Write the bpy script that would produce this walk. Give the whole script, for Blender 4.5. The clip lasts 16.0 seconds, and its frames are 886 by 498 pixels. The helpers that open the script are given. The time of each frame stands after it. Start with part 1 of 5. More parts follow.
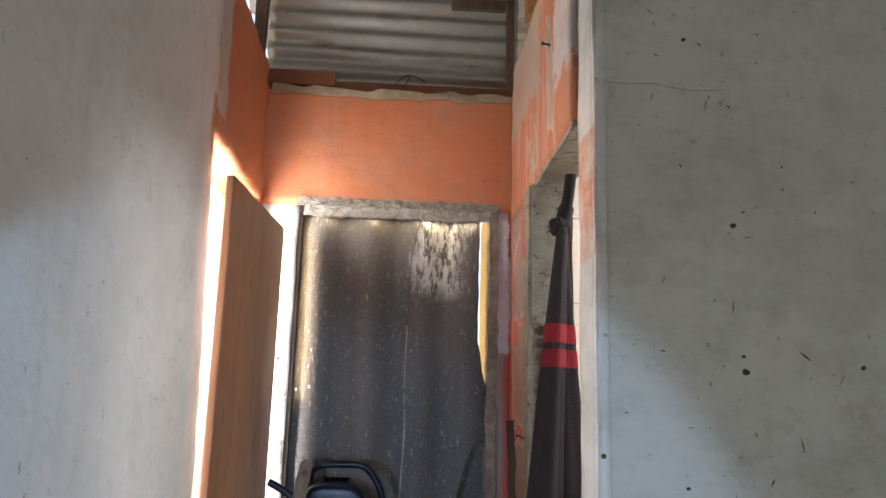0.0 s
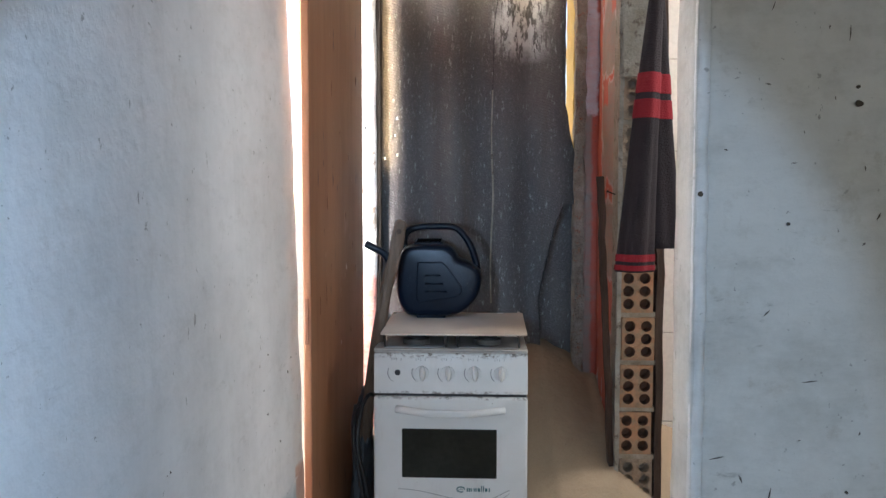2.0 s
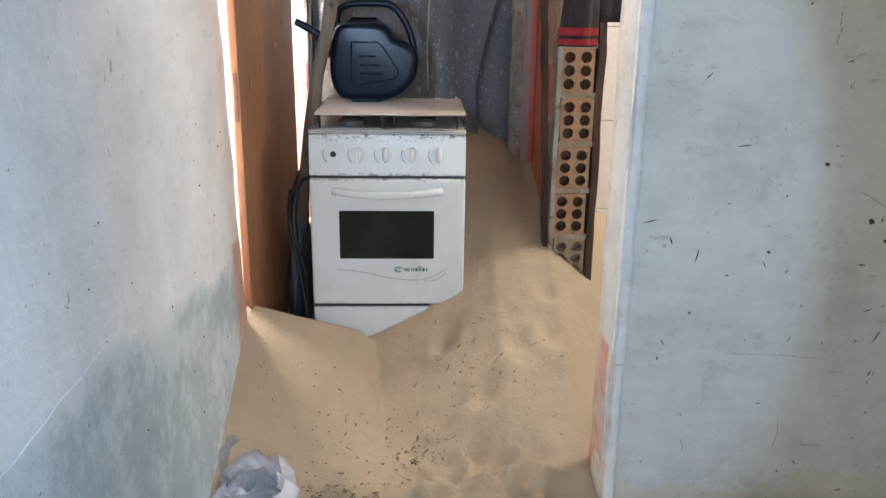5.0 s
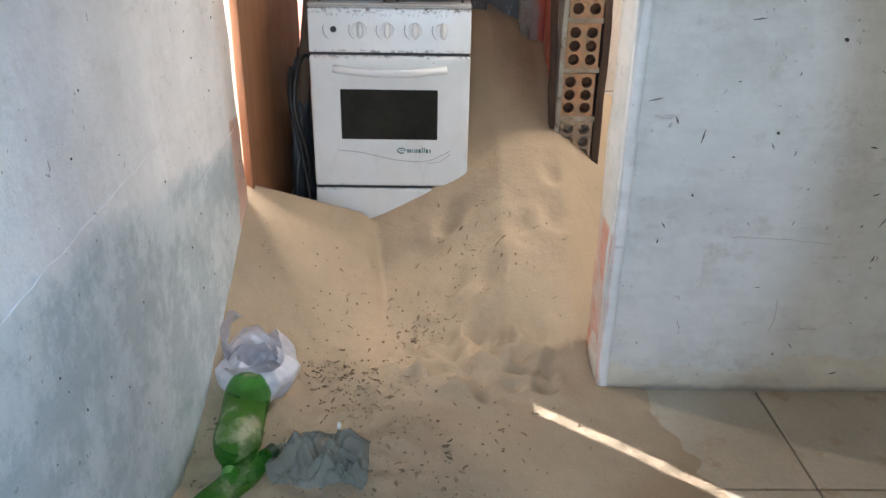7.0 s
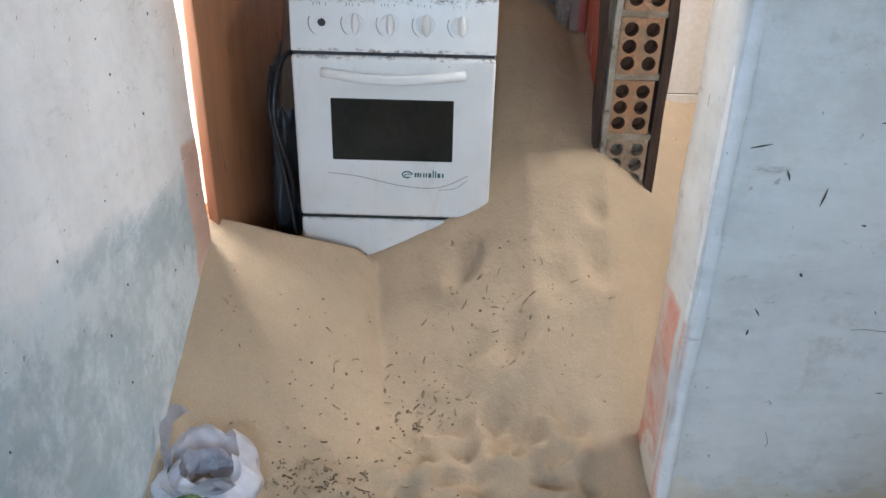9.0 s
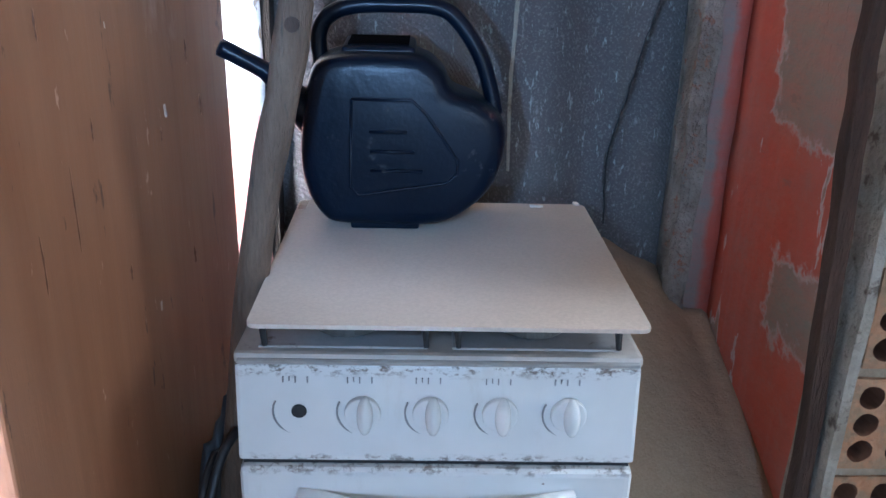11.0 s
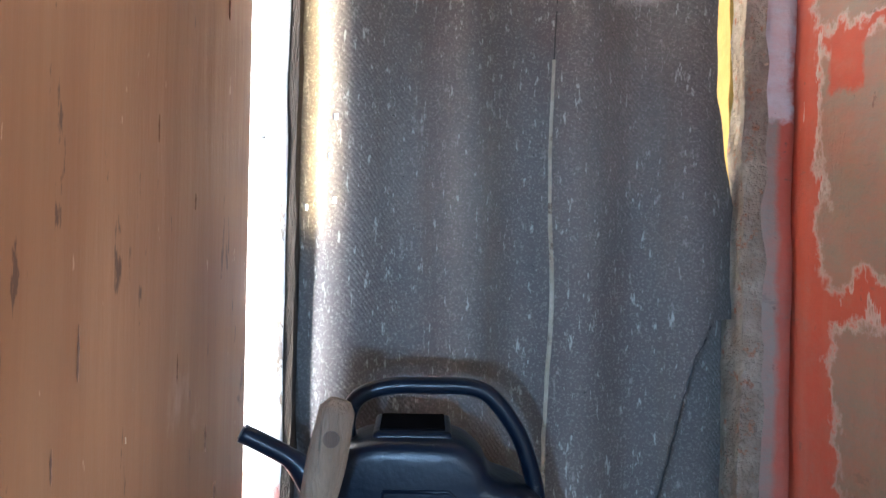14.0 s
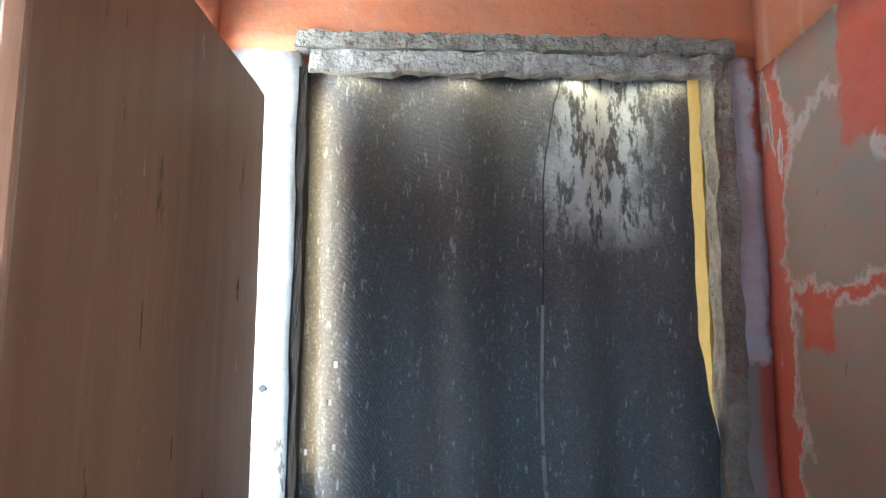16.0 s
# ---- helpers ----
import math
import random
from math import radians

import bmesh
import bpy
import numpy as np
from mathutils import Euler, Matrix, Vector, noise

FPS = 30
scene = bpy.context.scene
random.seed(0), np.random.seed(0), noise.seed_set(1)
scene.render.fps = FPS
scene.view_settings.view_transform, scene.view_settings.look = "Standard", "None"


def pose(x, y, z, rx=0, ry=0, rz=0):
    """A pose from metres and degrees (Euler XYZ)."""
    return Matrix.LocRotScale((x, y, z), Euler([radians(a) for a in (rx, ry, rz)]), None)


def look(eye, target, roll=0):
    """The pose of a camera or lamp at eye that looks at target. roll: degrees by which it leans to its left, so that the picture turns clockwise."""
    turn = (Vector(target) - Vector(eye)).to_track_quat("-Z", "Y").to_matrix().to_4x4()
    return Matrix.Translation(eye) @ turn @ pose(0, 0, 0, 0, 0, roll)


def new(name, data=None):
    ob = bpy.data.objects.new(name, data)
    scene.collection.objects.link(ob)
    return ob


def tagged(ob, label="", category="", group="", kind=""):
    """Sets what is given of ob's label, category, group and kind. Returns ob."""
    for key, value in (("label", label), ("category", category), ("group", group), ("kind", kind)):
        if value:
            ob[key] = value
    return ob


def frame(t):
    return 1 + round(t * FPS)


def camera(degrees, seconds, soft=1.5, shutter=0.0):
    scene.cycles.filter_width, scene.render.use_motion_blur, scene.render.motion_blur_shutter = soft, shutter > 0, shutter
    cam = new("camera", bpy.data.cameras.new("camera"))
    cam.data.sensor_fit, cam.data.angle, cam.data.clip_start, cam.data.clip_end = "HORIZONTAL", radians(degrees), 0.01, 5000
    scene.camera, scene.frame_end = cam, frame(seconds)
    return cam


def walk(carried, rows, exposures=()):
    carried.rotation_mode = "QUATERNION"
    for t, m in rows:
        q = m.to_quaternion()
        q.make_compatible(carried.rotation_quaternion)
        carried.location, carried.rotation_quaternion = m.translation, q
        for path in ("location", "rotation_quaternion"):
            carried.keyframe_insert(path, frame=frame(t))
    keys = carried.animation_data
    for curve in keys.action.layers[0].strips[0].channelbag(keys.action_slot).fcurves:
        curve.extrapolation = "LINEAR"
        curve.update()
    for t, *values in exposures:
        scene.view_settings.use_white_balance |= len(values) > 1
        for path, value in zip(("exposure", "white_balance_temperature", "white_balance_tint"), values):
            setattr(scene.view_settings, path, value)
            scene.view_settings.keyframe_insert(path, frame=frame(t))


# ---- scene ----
cam = camera(59.1, 16.0)
METRES, EYE, TILT, LEAN, TURN = 2.5, 1.38, 0.0, 0.0, -2.9
ROWS = [
    (0.0, 0.0, 0.0, 0.0, -0.33, 11.79, -1.6),
    (0.5, -0.007, 0.0095, -0.0071, 3.47, 12.09, -1.4),
    (1.0, -0.0117, 0.0097, -0.0132, 6.13, 12.45, -1.21),
    (1.5, -0.0108, 0.0109, -0.0207, 6.54, 7.43, -0.51),
    (2.0, -0.0082, 0.0112, -0.0409, 5.68, -3.34, -0.03),
    (2.5, 0.0013, 0.0078, -0.0593, -2.18, -6.14, -0.54),
    (3.0, 0.0034, 0.0099, -0.0591, -6.82, -6.93, -0.7),
    (3.5, -0.0042, 0.0123, -0.0749, -3.71, -8.49, -0.31),
    (4.0, -0.0132, 0.0217, -0.0824, -0.92, -13.37, -0.24),
    (6.5, -0.0131, 0.0229, -0.1011, 1.66, -19.57, -0.85),
    (7.0, 0.0031, 0.0293, -0.1026, 2.25, -24.5, -0.91),
    (7.5, 0.0229, 0.0362, -0.1049, 3.26, -26.2, -1.16),
    (8.0, 0.0236, 0.0819, -0.1113, 4.31, -27.78, -1.39),
    (10.5, -0.0663, 0.5343, -0.0683, 2.61, -22.64, -1.26),
    (11.0, -0.0833, 0.6326, -0.0495, 2.02, -20.19, -1.31),
    (11.5, -0.0929, 0.6885, -0.0395, 1.75, -18.55, -1.09),
    (12.0, -0.101, 0.6965, -0.03, 1.72, -17.6, -1.1),
    (12.5, -0.1031, 0.6958, -0.0257, 1.7, -17.66, -1.19),
    (13.0, -0.1054, 0.6926, -0.021, 1.63, -15.65, -1.23),
    (13.5, -0.1073, 0.6806, -0.0129, 1.56, -8.5, -1.2),
    (14.0, -0.1089, 0.6704, -0.0043, 1.47, 0.6, -1.08),
    (14.5, -0.1091, 0.6615, 0.0216, 1.48, 7.8, -0.78),
    (15.0, -0.1116, 0.6566, 0.0505, 1.33, 8.6, -0.48),
    (15.5, -0.1094, 0.6475, 0.0802, 1.18, 8.67, -0.27),
    (16.0, -0.1133, 0.6426, 0.0824, 0.75, 8.85, -0.22),
]
EXPOSURES = [(0.0, 1.59, 5970, 12), (1.0, 1.45, 5920, 12), (1.5, 1.43, 5920, 12), (2.0, 1.53, 5770, 12), (2.5, 1.75, 6420, 14), (3.0, 2.1, 6070, 13), (4.0, 2.15, 6070, 13), (7.0, 2.17, 6150, 14), (7.5, 2.13, 6150, 15), (8.0, 2.17, 6220, 14),
             (10.5, 2.12, 4820, 11), (11.0, 2.02, 4820, 11), (11.5, 2.87, 5540, 14), (12.0, 3.17, 5440, 15), (13.0, 3.22, 5390, 15), (13.5, 2.97, 5240, 12), (14.0, 2.53, 5310, 8), (14.5, 2.2, 5110, 5), (15.5, 1.51, 4770, -1), (16.0, 1.41, 4770, -1)]
walk(cam, [(t, pose(0, 0, EYE, TILT, LEAN, TURN) @ pose(METRES * x, METRES * y, METRES * z, 90 + pitch, roll, yaw)) for t, x, y, z, yaw, pitch, roll in ROWS],
     exposures=EXPOSURES)

# ---- world, sun and lamps ----
SUN_WAY = Vector((0.805, -0.596, -0.352)).normalized()      # the way the sunlight travels
world = bpy.data.worlds.new("world")
scene.world = world
world.use_nodes = True
sky = world.node_tree.nodes.new("ShaderNodeTexSky")
sky.sky_type, sky.sun_disc = "NISHITA", False
sky.sun_elevation = math.asin(-SUN_WAY.z)
sky.sun_rotation = math.atan2(-SUN_WAY.x, -SUN_WAY.y)
back_node = world.node_tree.nodes["Background"]
back_node.inputs["Strength"].default_value = 0.15
world.node_tree.links.new(sky.outputs[0], back_node.inputs[0])
sun = new("sun", bpy.data.lights.new("sun", "SUN"))
sun.data.energy, sun.data.angle, sun.data.color = 5.0, radians(0.4), (1, 0.97, 0.92)
sun.matrix_world = look((0, 0, 8), Vector((0, 0, 8)) + SUN_WAY)


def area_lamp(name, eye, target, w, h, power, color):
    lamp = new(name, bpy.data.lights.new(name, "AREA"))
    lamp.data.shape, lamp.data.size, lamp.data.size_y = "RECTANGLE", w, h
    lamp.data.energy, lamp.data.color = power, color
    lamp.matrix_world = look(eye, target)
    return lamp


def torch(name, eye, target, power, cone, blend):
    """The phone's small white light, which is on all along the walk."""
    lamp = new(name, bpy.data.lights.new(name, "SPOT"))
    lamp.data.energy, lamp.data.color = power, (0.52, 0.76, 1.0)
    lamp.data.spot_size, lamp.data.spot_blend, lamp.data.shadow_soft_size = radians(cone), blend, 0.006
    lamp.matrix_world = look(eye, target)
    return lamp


# room fill, added behind as from an unseen window; daylight of the side wall's doorway
area_lamp("room_fill", (1.2, -2.9, 1.40), (0.9, 2.0, 0.3), 1.3, 1.2, 6.0, (1.0, 0.945, 0.80))
area_lamp("doorway_daylight", (-0.82, 2.38, 1.62), (0.4, 2.75, 1.6), 0.46, 1.8, 31, (1.0, 0.92, 0.80))
# added lamp hanging in the windowless bathroom to brighten its sand
area_lamp("bathroom_fill", (1.55, 2.45, 2.3), (0.35, 2.25, 0.2), 0.5, 0.5, 9.0, (1.0, 0.94, 0.82))
# two strip lamps added before the sheet for assumed gaps; none are built
area_lamp("lintel_gap_fill", (-0.03, 2.944, 2.101), (-0.03, 3.0, 1.87), 0.66, 0.008, 0.17, (1.0, 0.76, 0.38))
area_lamp("side_gap_fill", (-0.3875, 2.955, 1.75), (-0.330, 2.975, 1.75), 0.008, 0.66, 0.31, (1.0, 0.70, 0.32))
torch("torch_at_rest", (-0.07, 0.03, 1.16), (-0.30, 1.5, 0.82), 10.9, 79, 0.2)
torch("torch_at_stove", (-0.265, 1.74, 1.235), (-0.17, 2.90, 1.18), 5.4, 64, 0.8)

# ---- materials ----


def nodes_of(name):
    m = bpy.data.materials.new(name)
    m.use_nodes = True
    return m, m.node_tree, m.node_tree.nodes["Principled BSDF"]


def add(nt, kind, **values):
    n = nt.nodes.new(kind)
    for k, v in values.items():
        n.inputs[k].default_value = v
    return n


def texco(nt, stretch=(1, 1, 1), own=False):
    """World position, or the object's own coordinates, stretched."""
    if own:
        src = nt.nodes.new("ShaderNodeTexCoord").outputs["Object"]
    else:
        src = nt.nodes.new("ShaderNodeNewGeometry").outputs["Position"]
    mp = add(nt, "ShaderNodeMapping", Scale=stretch)
    nt.links.new(src, mp.inputs["Vector"])
    return mp.outputs[0]


def noise_of(nt, vec, scale, detail=4, rough=0.6, lo=0.35, hi=0.65):
    n = add(nt, "ShaderNodeTexNoise", Scale=scale, Detail=detail, Roughness=rough)
    nt.links.new(vec, n.inputs["Vector"])
    r = add(nt, "ShaderNodeMapRange")
    r.inputs["From Min"].default_value, r.inputs["From Max"].default_value = lo, hi
    nt.links.new(n.outputs[0], r.inputs[0])
    return r.outputs[0]


def mix(nt, fac, a, b):
    m = nt.nodes.new("ShaderNodeMix")
    m.data_type = "RGBA"
    for value, k in ((fac, 0), (a, 6), (b, 7)):
        if isinstance(value, bpy.types.NodeSocket):
            nt.links.new(value, m.inputs[k])
        elif k == 0:
            m.inputs[k].default_value = value
        else:
            m.inputs[k].default_value = (*value, 1)
    return m.outputs[2]


def calc(nt, op, a, b=0.0, c=None):
    m = nt.nodes.new("ShaderNodeMath")
    m.operation = op
    for k, v in enumerate((a, b) if c is None else (a, b, c)):
        if isinstance(v, bpy.types.NodeSocket):
            nt.links.new(v, m.inputs[k])
        else:
            m.inputs[k].default_value = v
    return m.outputs[0]


def ramp(nt, v, lo, hi):
    r = add(nt, "ShaderNodeMapRange")
    r.inputs["From Min"].default_value, r.inputs["From Max"].default_value = lo, hi
    nt.links.new(v, r.inputs[0])
    return r.outputs[0]


def relief(nt, bsdf, height, strength=0.3, distance=0.004):
    b = add(nt, "ShaderNodeBump", Strength=strength, Distance=distance)
    nt.links.new(height, b.inputs["Height"])
    nt.links.new(b.outputs[0], bsdf.inputs["Normal"])


def plain(name, a, b, scale=8.0, rough=0.6, metal=0.0, grain=60.0, bump=0.2, stretch=(1, 1, 1), own=False, dirt=None, dirt_amount=0.55, speck=0.25):
    """Two tones in large patches, with fine grain and, if given, dirt in spots."""
    m, nt, bsdf = nodes_of(name)
    v = texco(nt, stretch, own)
    big, fine = noise_of(nt, v, scale), noise_of(nt, v, grain, 3)
    c = mix(nt, big, a, b)
    c = mix(nt, calc(nt, "MULTIPLY", fine, speck), c, tuple(x * 0.6 for x in a))
    if dirt:
        spots = noise_of(nt, v, scale * 2.3, 6, 0.7, dirt_amount, dirt_amount + 0.1)
        c = mix(nt, spots, c, dirt)
    nt.links.new(c, bsdf.inputs["Base Color"])
    bsdf.inputs["Roughness"].default_value, bsdf.inputs["Metallic"].default_value = rough, metal
    relief(nt, bsdf, fine, bump)
    return m


def peeling(name, top, under, streak, amount, scale=4.0, edge=(0.6, 0.6, 0.58), drips=0.2, low=None, zones=(), wear=1.0):
    """Old wall paint: a top coat that has come off in patches with a pale rim, run marks, small pits.
    low: colour and height of a coat that shows through towards the foot in patches."""
    m, nt, bsdf = nodes_of(name)
    v, tall = texco(nt), texco(nt, (1, 1, 0.3))
    patch = noise_of(nt, tall, scale, 7, 0.62, 0.0, 1.0)
    off, rim = ramp(nt, patch, amount, amount + 0.012), ramp(nt, patch, amount - 0.02, amount - 0.012)
    tone = noise_of(nt, v, 2.2, 5, 0.6)
    fine = noise_of(nt, v, 70, 4, 0.7)
    runs = noise_of(nt, texco(nt, (9, 9, 0.7)), 1.6, 5, 0.6, 0.52, 0.72)
    c = mix(nt, tone, top, tuple(x * 0.86 for x in top))
    c = mix(nt, calc(nt, "MULTIPLY", runs, drips), c, streak)
    if low:
        z = nt.nodes.new("ShaderNodeSeparateXYZ")
        nt.links.new(v, z.inputs[0])
        sloped = calc(nt, "MULTIPLY_ADD", z.outputs[1], 0.11, z.outputs[2])
        wave = calc(nt, "MULTIPLY_ADD", noise_of(nt, v, 3.2, 7, 0.65, 0.0, 1.0), -0.16, sloped)
        blot = noise_of(nt, texco(nt, (1, 1, 0.8)), 6.5, 9, 0.78, 0.44, 0.55)
        foot = ramp(nt, wave, low[1], low[1] - 0.05)
        c = mix(nt, calc(nt, "MULTIPLY", foot, 0.6), c, tuple(x * 1.35 for x in low[0]))
        c = mix(nt, calc(nt, "MULTIPLY", calc(nt, "MULTIPLY", foot, blot), 0.8), c, low[0])
    c = mix(nt, rim, c, edge)
    c = mix(nt, off, c, mix(nt, fine, under, tuple(x * 0.75 for x in under)))
    for colour, xs, ys, zs, wobble in zones:
        c = mix(nt, zone(nt, v, xs, ys, zs, wobble), c, mix(nt, tone, colour, tuple(x * 0.8 for x in colour)))
    pits = noise_of(nt, v, 48, 3, 0.6, 0.70, 0.73)
    c = mix(nt, calc(nt, "MULTIPLY", pits, 0.6), c, (0.10, 0.09, 0.075))
    mottle = noise_of(nt, v, 4.5, 8, 0.72, 0.45, 0.68)
    nicks = noise_of(nt, texco(nt, (2.2, 2.2, 0.8)), 17, 4, 0.65, 0.705, 0.72)
    c = mix(nt, calc(nt, "MULTIPLY", nicks, 0.7), c, (0.13, 0.12, 0.10))
    c = mix(nt, calc(nt, "MULTIPLY", mottle, 0.42 * wear), c, tuple(x * 0.72 for x in under))
    brush = noise_of(nt, texco(nt, (1.0, 1.0, 3.0)), 7, 9, 0.8, 0.38, 0.62)
    c = mix(nt, calc(nt, "MULTIPLY", noise_of(nt, texco(nt, (1.0, 1.0, 1.9)), 12, 9, 0.8, 0.52, 0.66), 0.26), c, tuple(x * 0.85 for x in under))
    c = mix(nt, calc(nt, "MULTIPLY", brush, 0.3 * wear), c, tuple(min(1, x * 1.18) for x in top))
    grime = noise_of(nt, v, 8, 8, 0.75, 0.58, 0.70)
    c = mix(nt, calc(nt, "MULTIPLY", grime, 0.36 * wear), c, (0.30, 0.25, 0.18))
    scuff = noise_of(nt, texco(nt, (1, 1, 3.5)), 9, 6, 0.7, 0.64, 0.7)
    c = mix(nt, calc(nt, "MULTIPLY", scuff, 0.42 * wear), c, tuple(x * 0.5 for x in under))
    nt.links.new(c, bsdf.inputs["Base Color"])
    bsdf.inputs["Roughness"].default_value = 0.7
    h = calc(nt, "SUBTRACT", calc(nt, "MULTIPLY", noise_of(nt, v, 18, 6), 1.0), calc(nt, "MULTIPLY", off, 0.8))
    relief(nt, bsdf, calc(nt, "ADD", h, calc(nt, "MULTIPLY", fine, 0.3)), 0.35, 0.004)
    return m


def zone(nt, v, xs, ys, zs, wobble=0.12, scale=8.0, fade=0.006):
    """A ragged patch within limits along x, y and z."""
    sep = nt.nodes.new("ShaderNodeSeparateXYZ")
    nt.links.new(v, sep.inputs[0])
    n = calc(nt, "MULTIPLY", calc(nt, "SUBTRACT", noise_of(nt, v, scale, 8, 0.68, 0.0, 1.0), 0.5), wobble * 2)
    out = None
    for k, lim in enumerate((xs, ys, zs)):
        if lim is None:
            continue
        c = sep.outputs[k] if k == 0 and lim[1] - lim[0] > 90 else calc(nt, "ADD", sep.outputs[k], n)
        for m in (ramp(nt, c, lim[0] - fade, lim[0] + fade), ramp(nt, c, lim[1] + fade, lim[1] - fade)):
            out = m if out is None else calc(nt, "MULTIPLY", out, m)
    return out


RED_ORANGE, PALE, BARE = (0.60, 0.15, 0.075), (0.62, 0.61, 0.60), (0.33, 0.30, 0.25)
WHITE_WALL = peeling("white_limewash", (0.62, 0.62, 0.60), (0.42, 0.41, 0.37), (0.45, 0.45, 0.42), 0.72, 3.0, (0.66, 0.66, 0.64), 0.25)
FACING_WALL = peeling("scratched_limewash", (0.67, 0.66, 0.63), (0.45, 0.44, 0.39), (0.46, 0.46, 0.42), 0.93, 3.4, (0.60, 0.60, 0.57), 0.15, None,
                      [((0.62, 0.24, 0.12), (0.40, 0.4335), (1.72, 2.0), (1.74, 2.05), 0.02), ((0.62, 0.22, 0.12), (0.40, 0.4335), (1.74, 2.0), (0.0, 0.42), 0.02),
                       ((0.68, 0.62, 0.50), None, (1.60, 1.80), (-0.1, 0.085), 0.14), (BARE, None, (1.60, 1.80), (-0.1, 0.012), 0.02)])
BLUE_WALL = peeling("bluish_limewash", (0.82, 0.82, 0.83), (0.5, 0.5, 0.48), (0.5, 0.52, 0.52), 0.76, 3.0, (0.66, 0.66, 0.66), 0.2, ((0.33, 0.41, 0.45), 0.69),
                    [((0.64, 0.42, 0.34), None, (2.05, 2.4), (0.0, 0.57), 0.03), ((0.62, 0.25, 0.13), None, (2.11, 2.4), (2.06, 2.25), 0.03)], 0.5)
ORANGE = peeling("orange_wall_paint", (0.60, 0.20, 0.085), (0.50, 0.38, 0.28), (0.68, 0.34, 0.2), 0.80, 4.0, (0.62, 0.45, 0.33), 0.3)
ORANGE_LEFT = peeling("orange_paint_over_white", (0.58, 0.20, 0.085), (0.50, 0.38, 0.28), (0.68, 0.34, 0.2), 0.80, 4.0, (0.62, 0.45, 0.33), 0.3, None,
                      [(PALE, None, (2.0, 2.27), (2.22, 3.0), 0.03)])
ORANGE_RIGHT = peeling("streaked_orange_paint", (0.58, 0.21, 0.10), (0.45, 0.38, 0.30), (0.60, 0.50, 0.42), 0.60, 5.0, (0.62, 0.55, 0.48), 0.8, None,
                       [(PALE, None, (1.8, 2.10), (2.30, 3.0), 0.16), ((0.48, 0.42, 0.35), None, (2.3, 3.0), (2.42, 3.0), 0.2)])
WORN = (0.55, 0.115, 0.068)
BARE_AREAS = (((2.64, 2.850), (2.005, 2.13)), ((2.45, 2.855), (1.720, 1.860)), ((2.60, 2.850), (1.80, 1.985)), ((2.40, 2.850), (1.36, 1.675)), ((2.45, 2.800), (1.05, 1.28)), ((2.55, 2.72), (0.74, 0.84)))
ORANGE_WORN = peeling("worn_orange_wall_paint", WORN, (0.36, 0.33, 0.28), (0.55, 0.3, 0.25), 0.61, 8.0, (0.62, 0.60, 0.60), 0.3, None,
                      [(PALE, None, (y0 - 0.012, y1 + 0.009), (z0 - 0.009, z1 + 0.010), 0.10) for (y0, y1), (z0, z1) in BARE_AREAS]
                      + [(BARE, None, ys, zs, 0.10) for ys, zs in BARE_AREAS] + [(WORN, None, (2.735, 2.83), (1.615, 1.70), 0.05), (WORN, None, (2.45, 2.68), (1.90, 2.2), 0.07)])
END_RIGHT = peeling("patched_wall_strip", (0.54, 0.115, 0.068), (0.33, 0.30, 0.26), (0.5, 0.3, 0.25), 0.74, 5.0, (0.62, 0.60, 0.60), 0.2, None,
                    [(BARE, (0.30, 0.387), None, (-1.0, 2.3), 0.02), ((0.70, 0.69, 0.70), (0.30, 0.409), None, (1.60, 2.3), 0.05)])
END_LEFT = peeling("chipped_white_strip", (0.70, 0.69, 0.66), (0.30, 0.21, 0.14), (0.55, 0.52, 0.48), 0.585, 13.0, (0.70, 0.69, 0.66), 0.2, None,
                   [((0.66, 0.22, 0.16), None, None, (-1.0, 1.02), 0.12)])
CEMENT = plain("rough_cement", (0.30, 0.26, 0.20), (0.42, 0.39, 0.33), 12, 0.9, 0, 120, 0.5, dirt=(0.12, 0.09, 0.07))
FRAME_CEMENT = plain("brown_crumbling_cement", (0.24, 0.19, 0.14), (0.40, 0.34, 0.27), 16, 0.95, 0, 90, 1.0, dirt=(0.32, 0.14, 0.08), dirt_amount=0.57)
CRUMBLE = plain("speckled_crumbling_cement", (0.24, 0.205, 0.16), (0.42, 0.385, 0.33), 30, 0.95, 0, 110, 0.8, dirt=(0.09, 0.075, 0.06), dirt_amount=0.56)
MORTAR = plain("crumbling_mortar", (0.34, 0.27, 0.18), (0.42, 0.36, 0.28), 20, 0.95, 0, 150, 0.45)


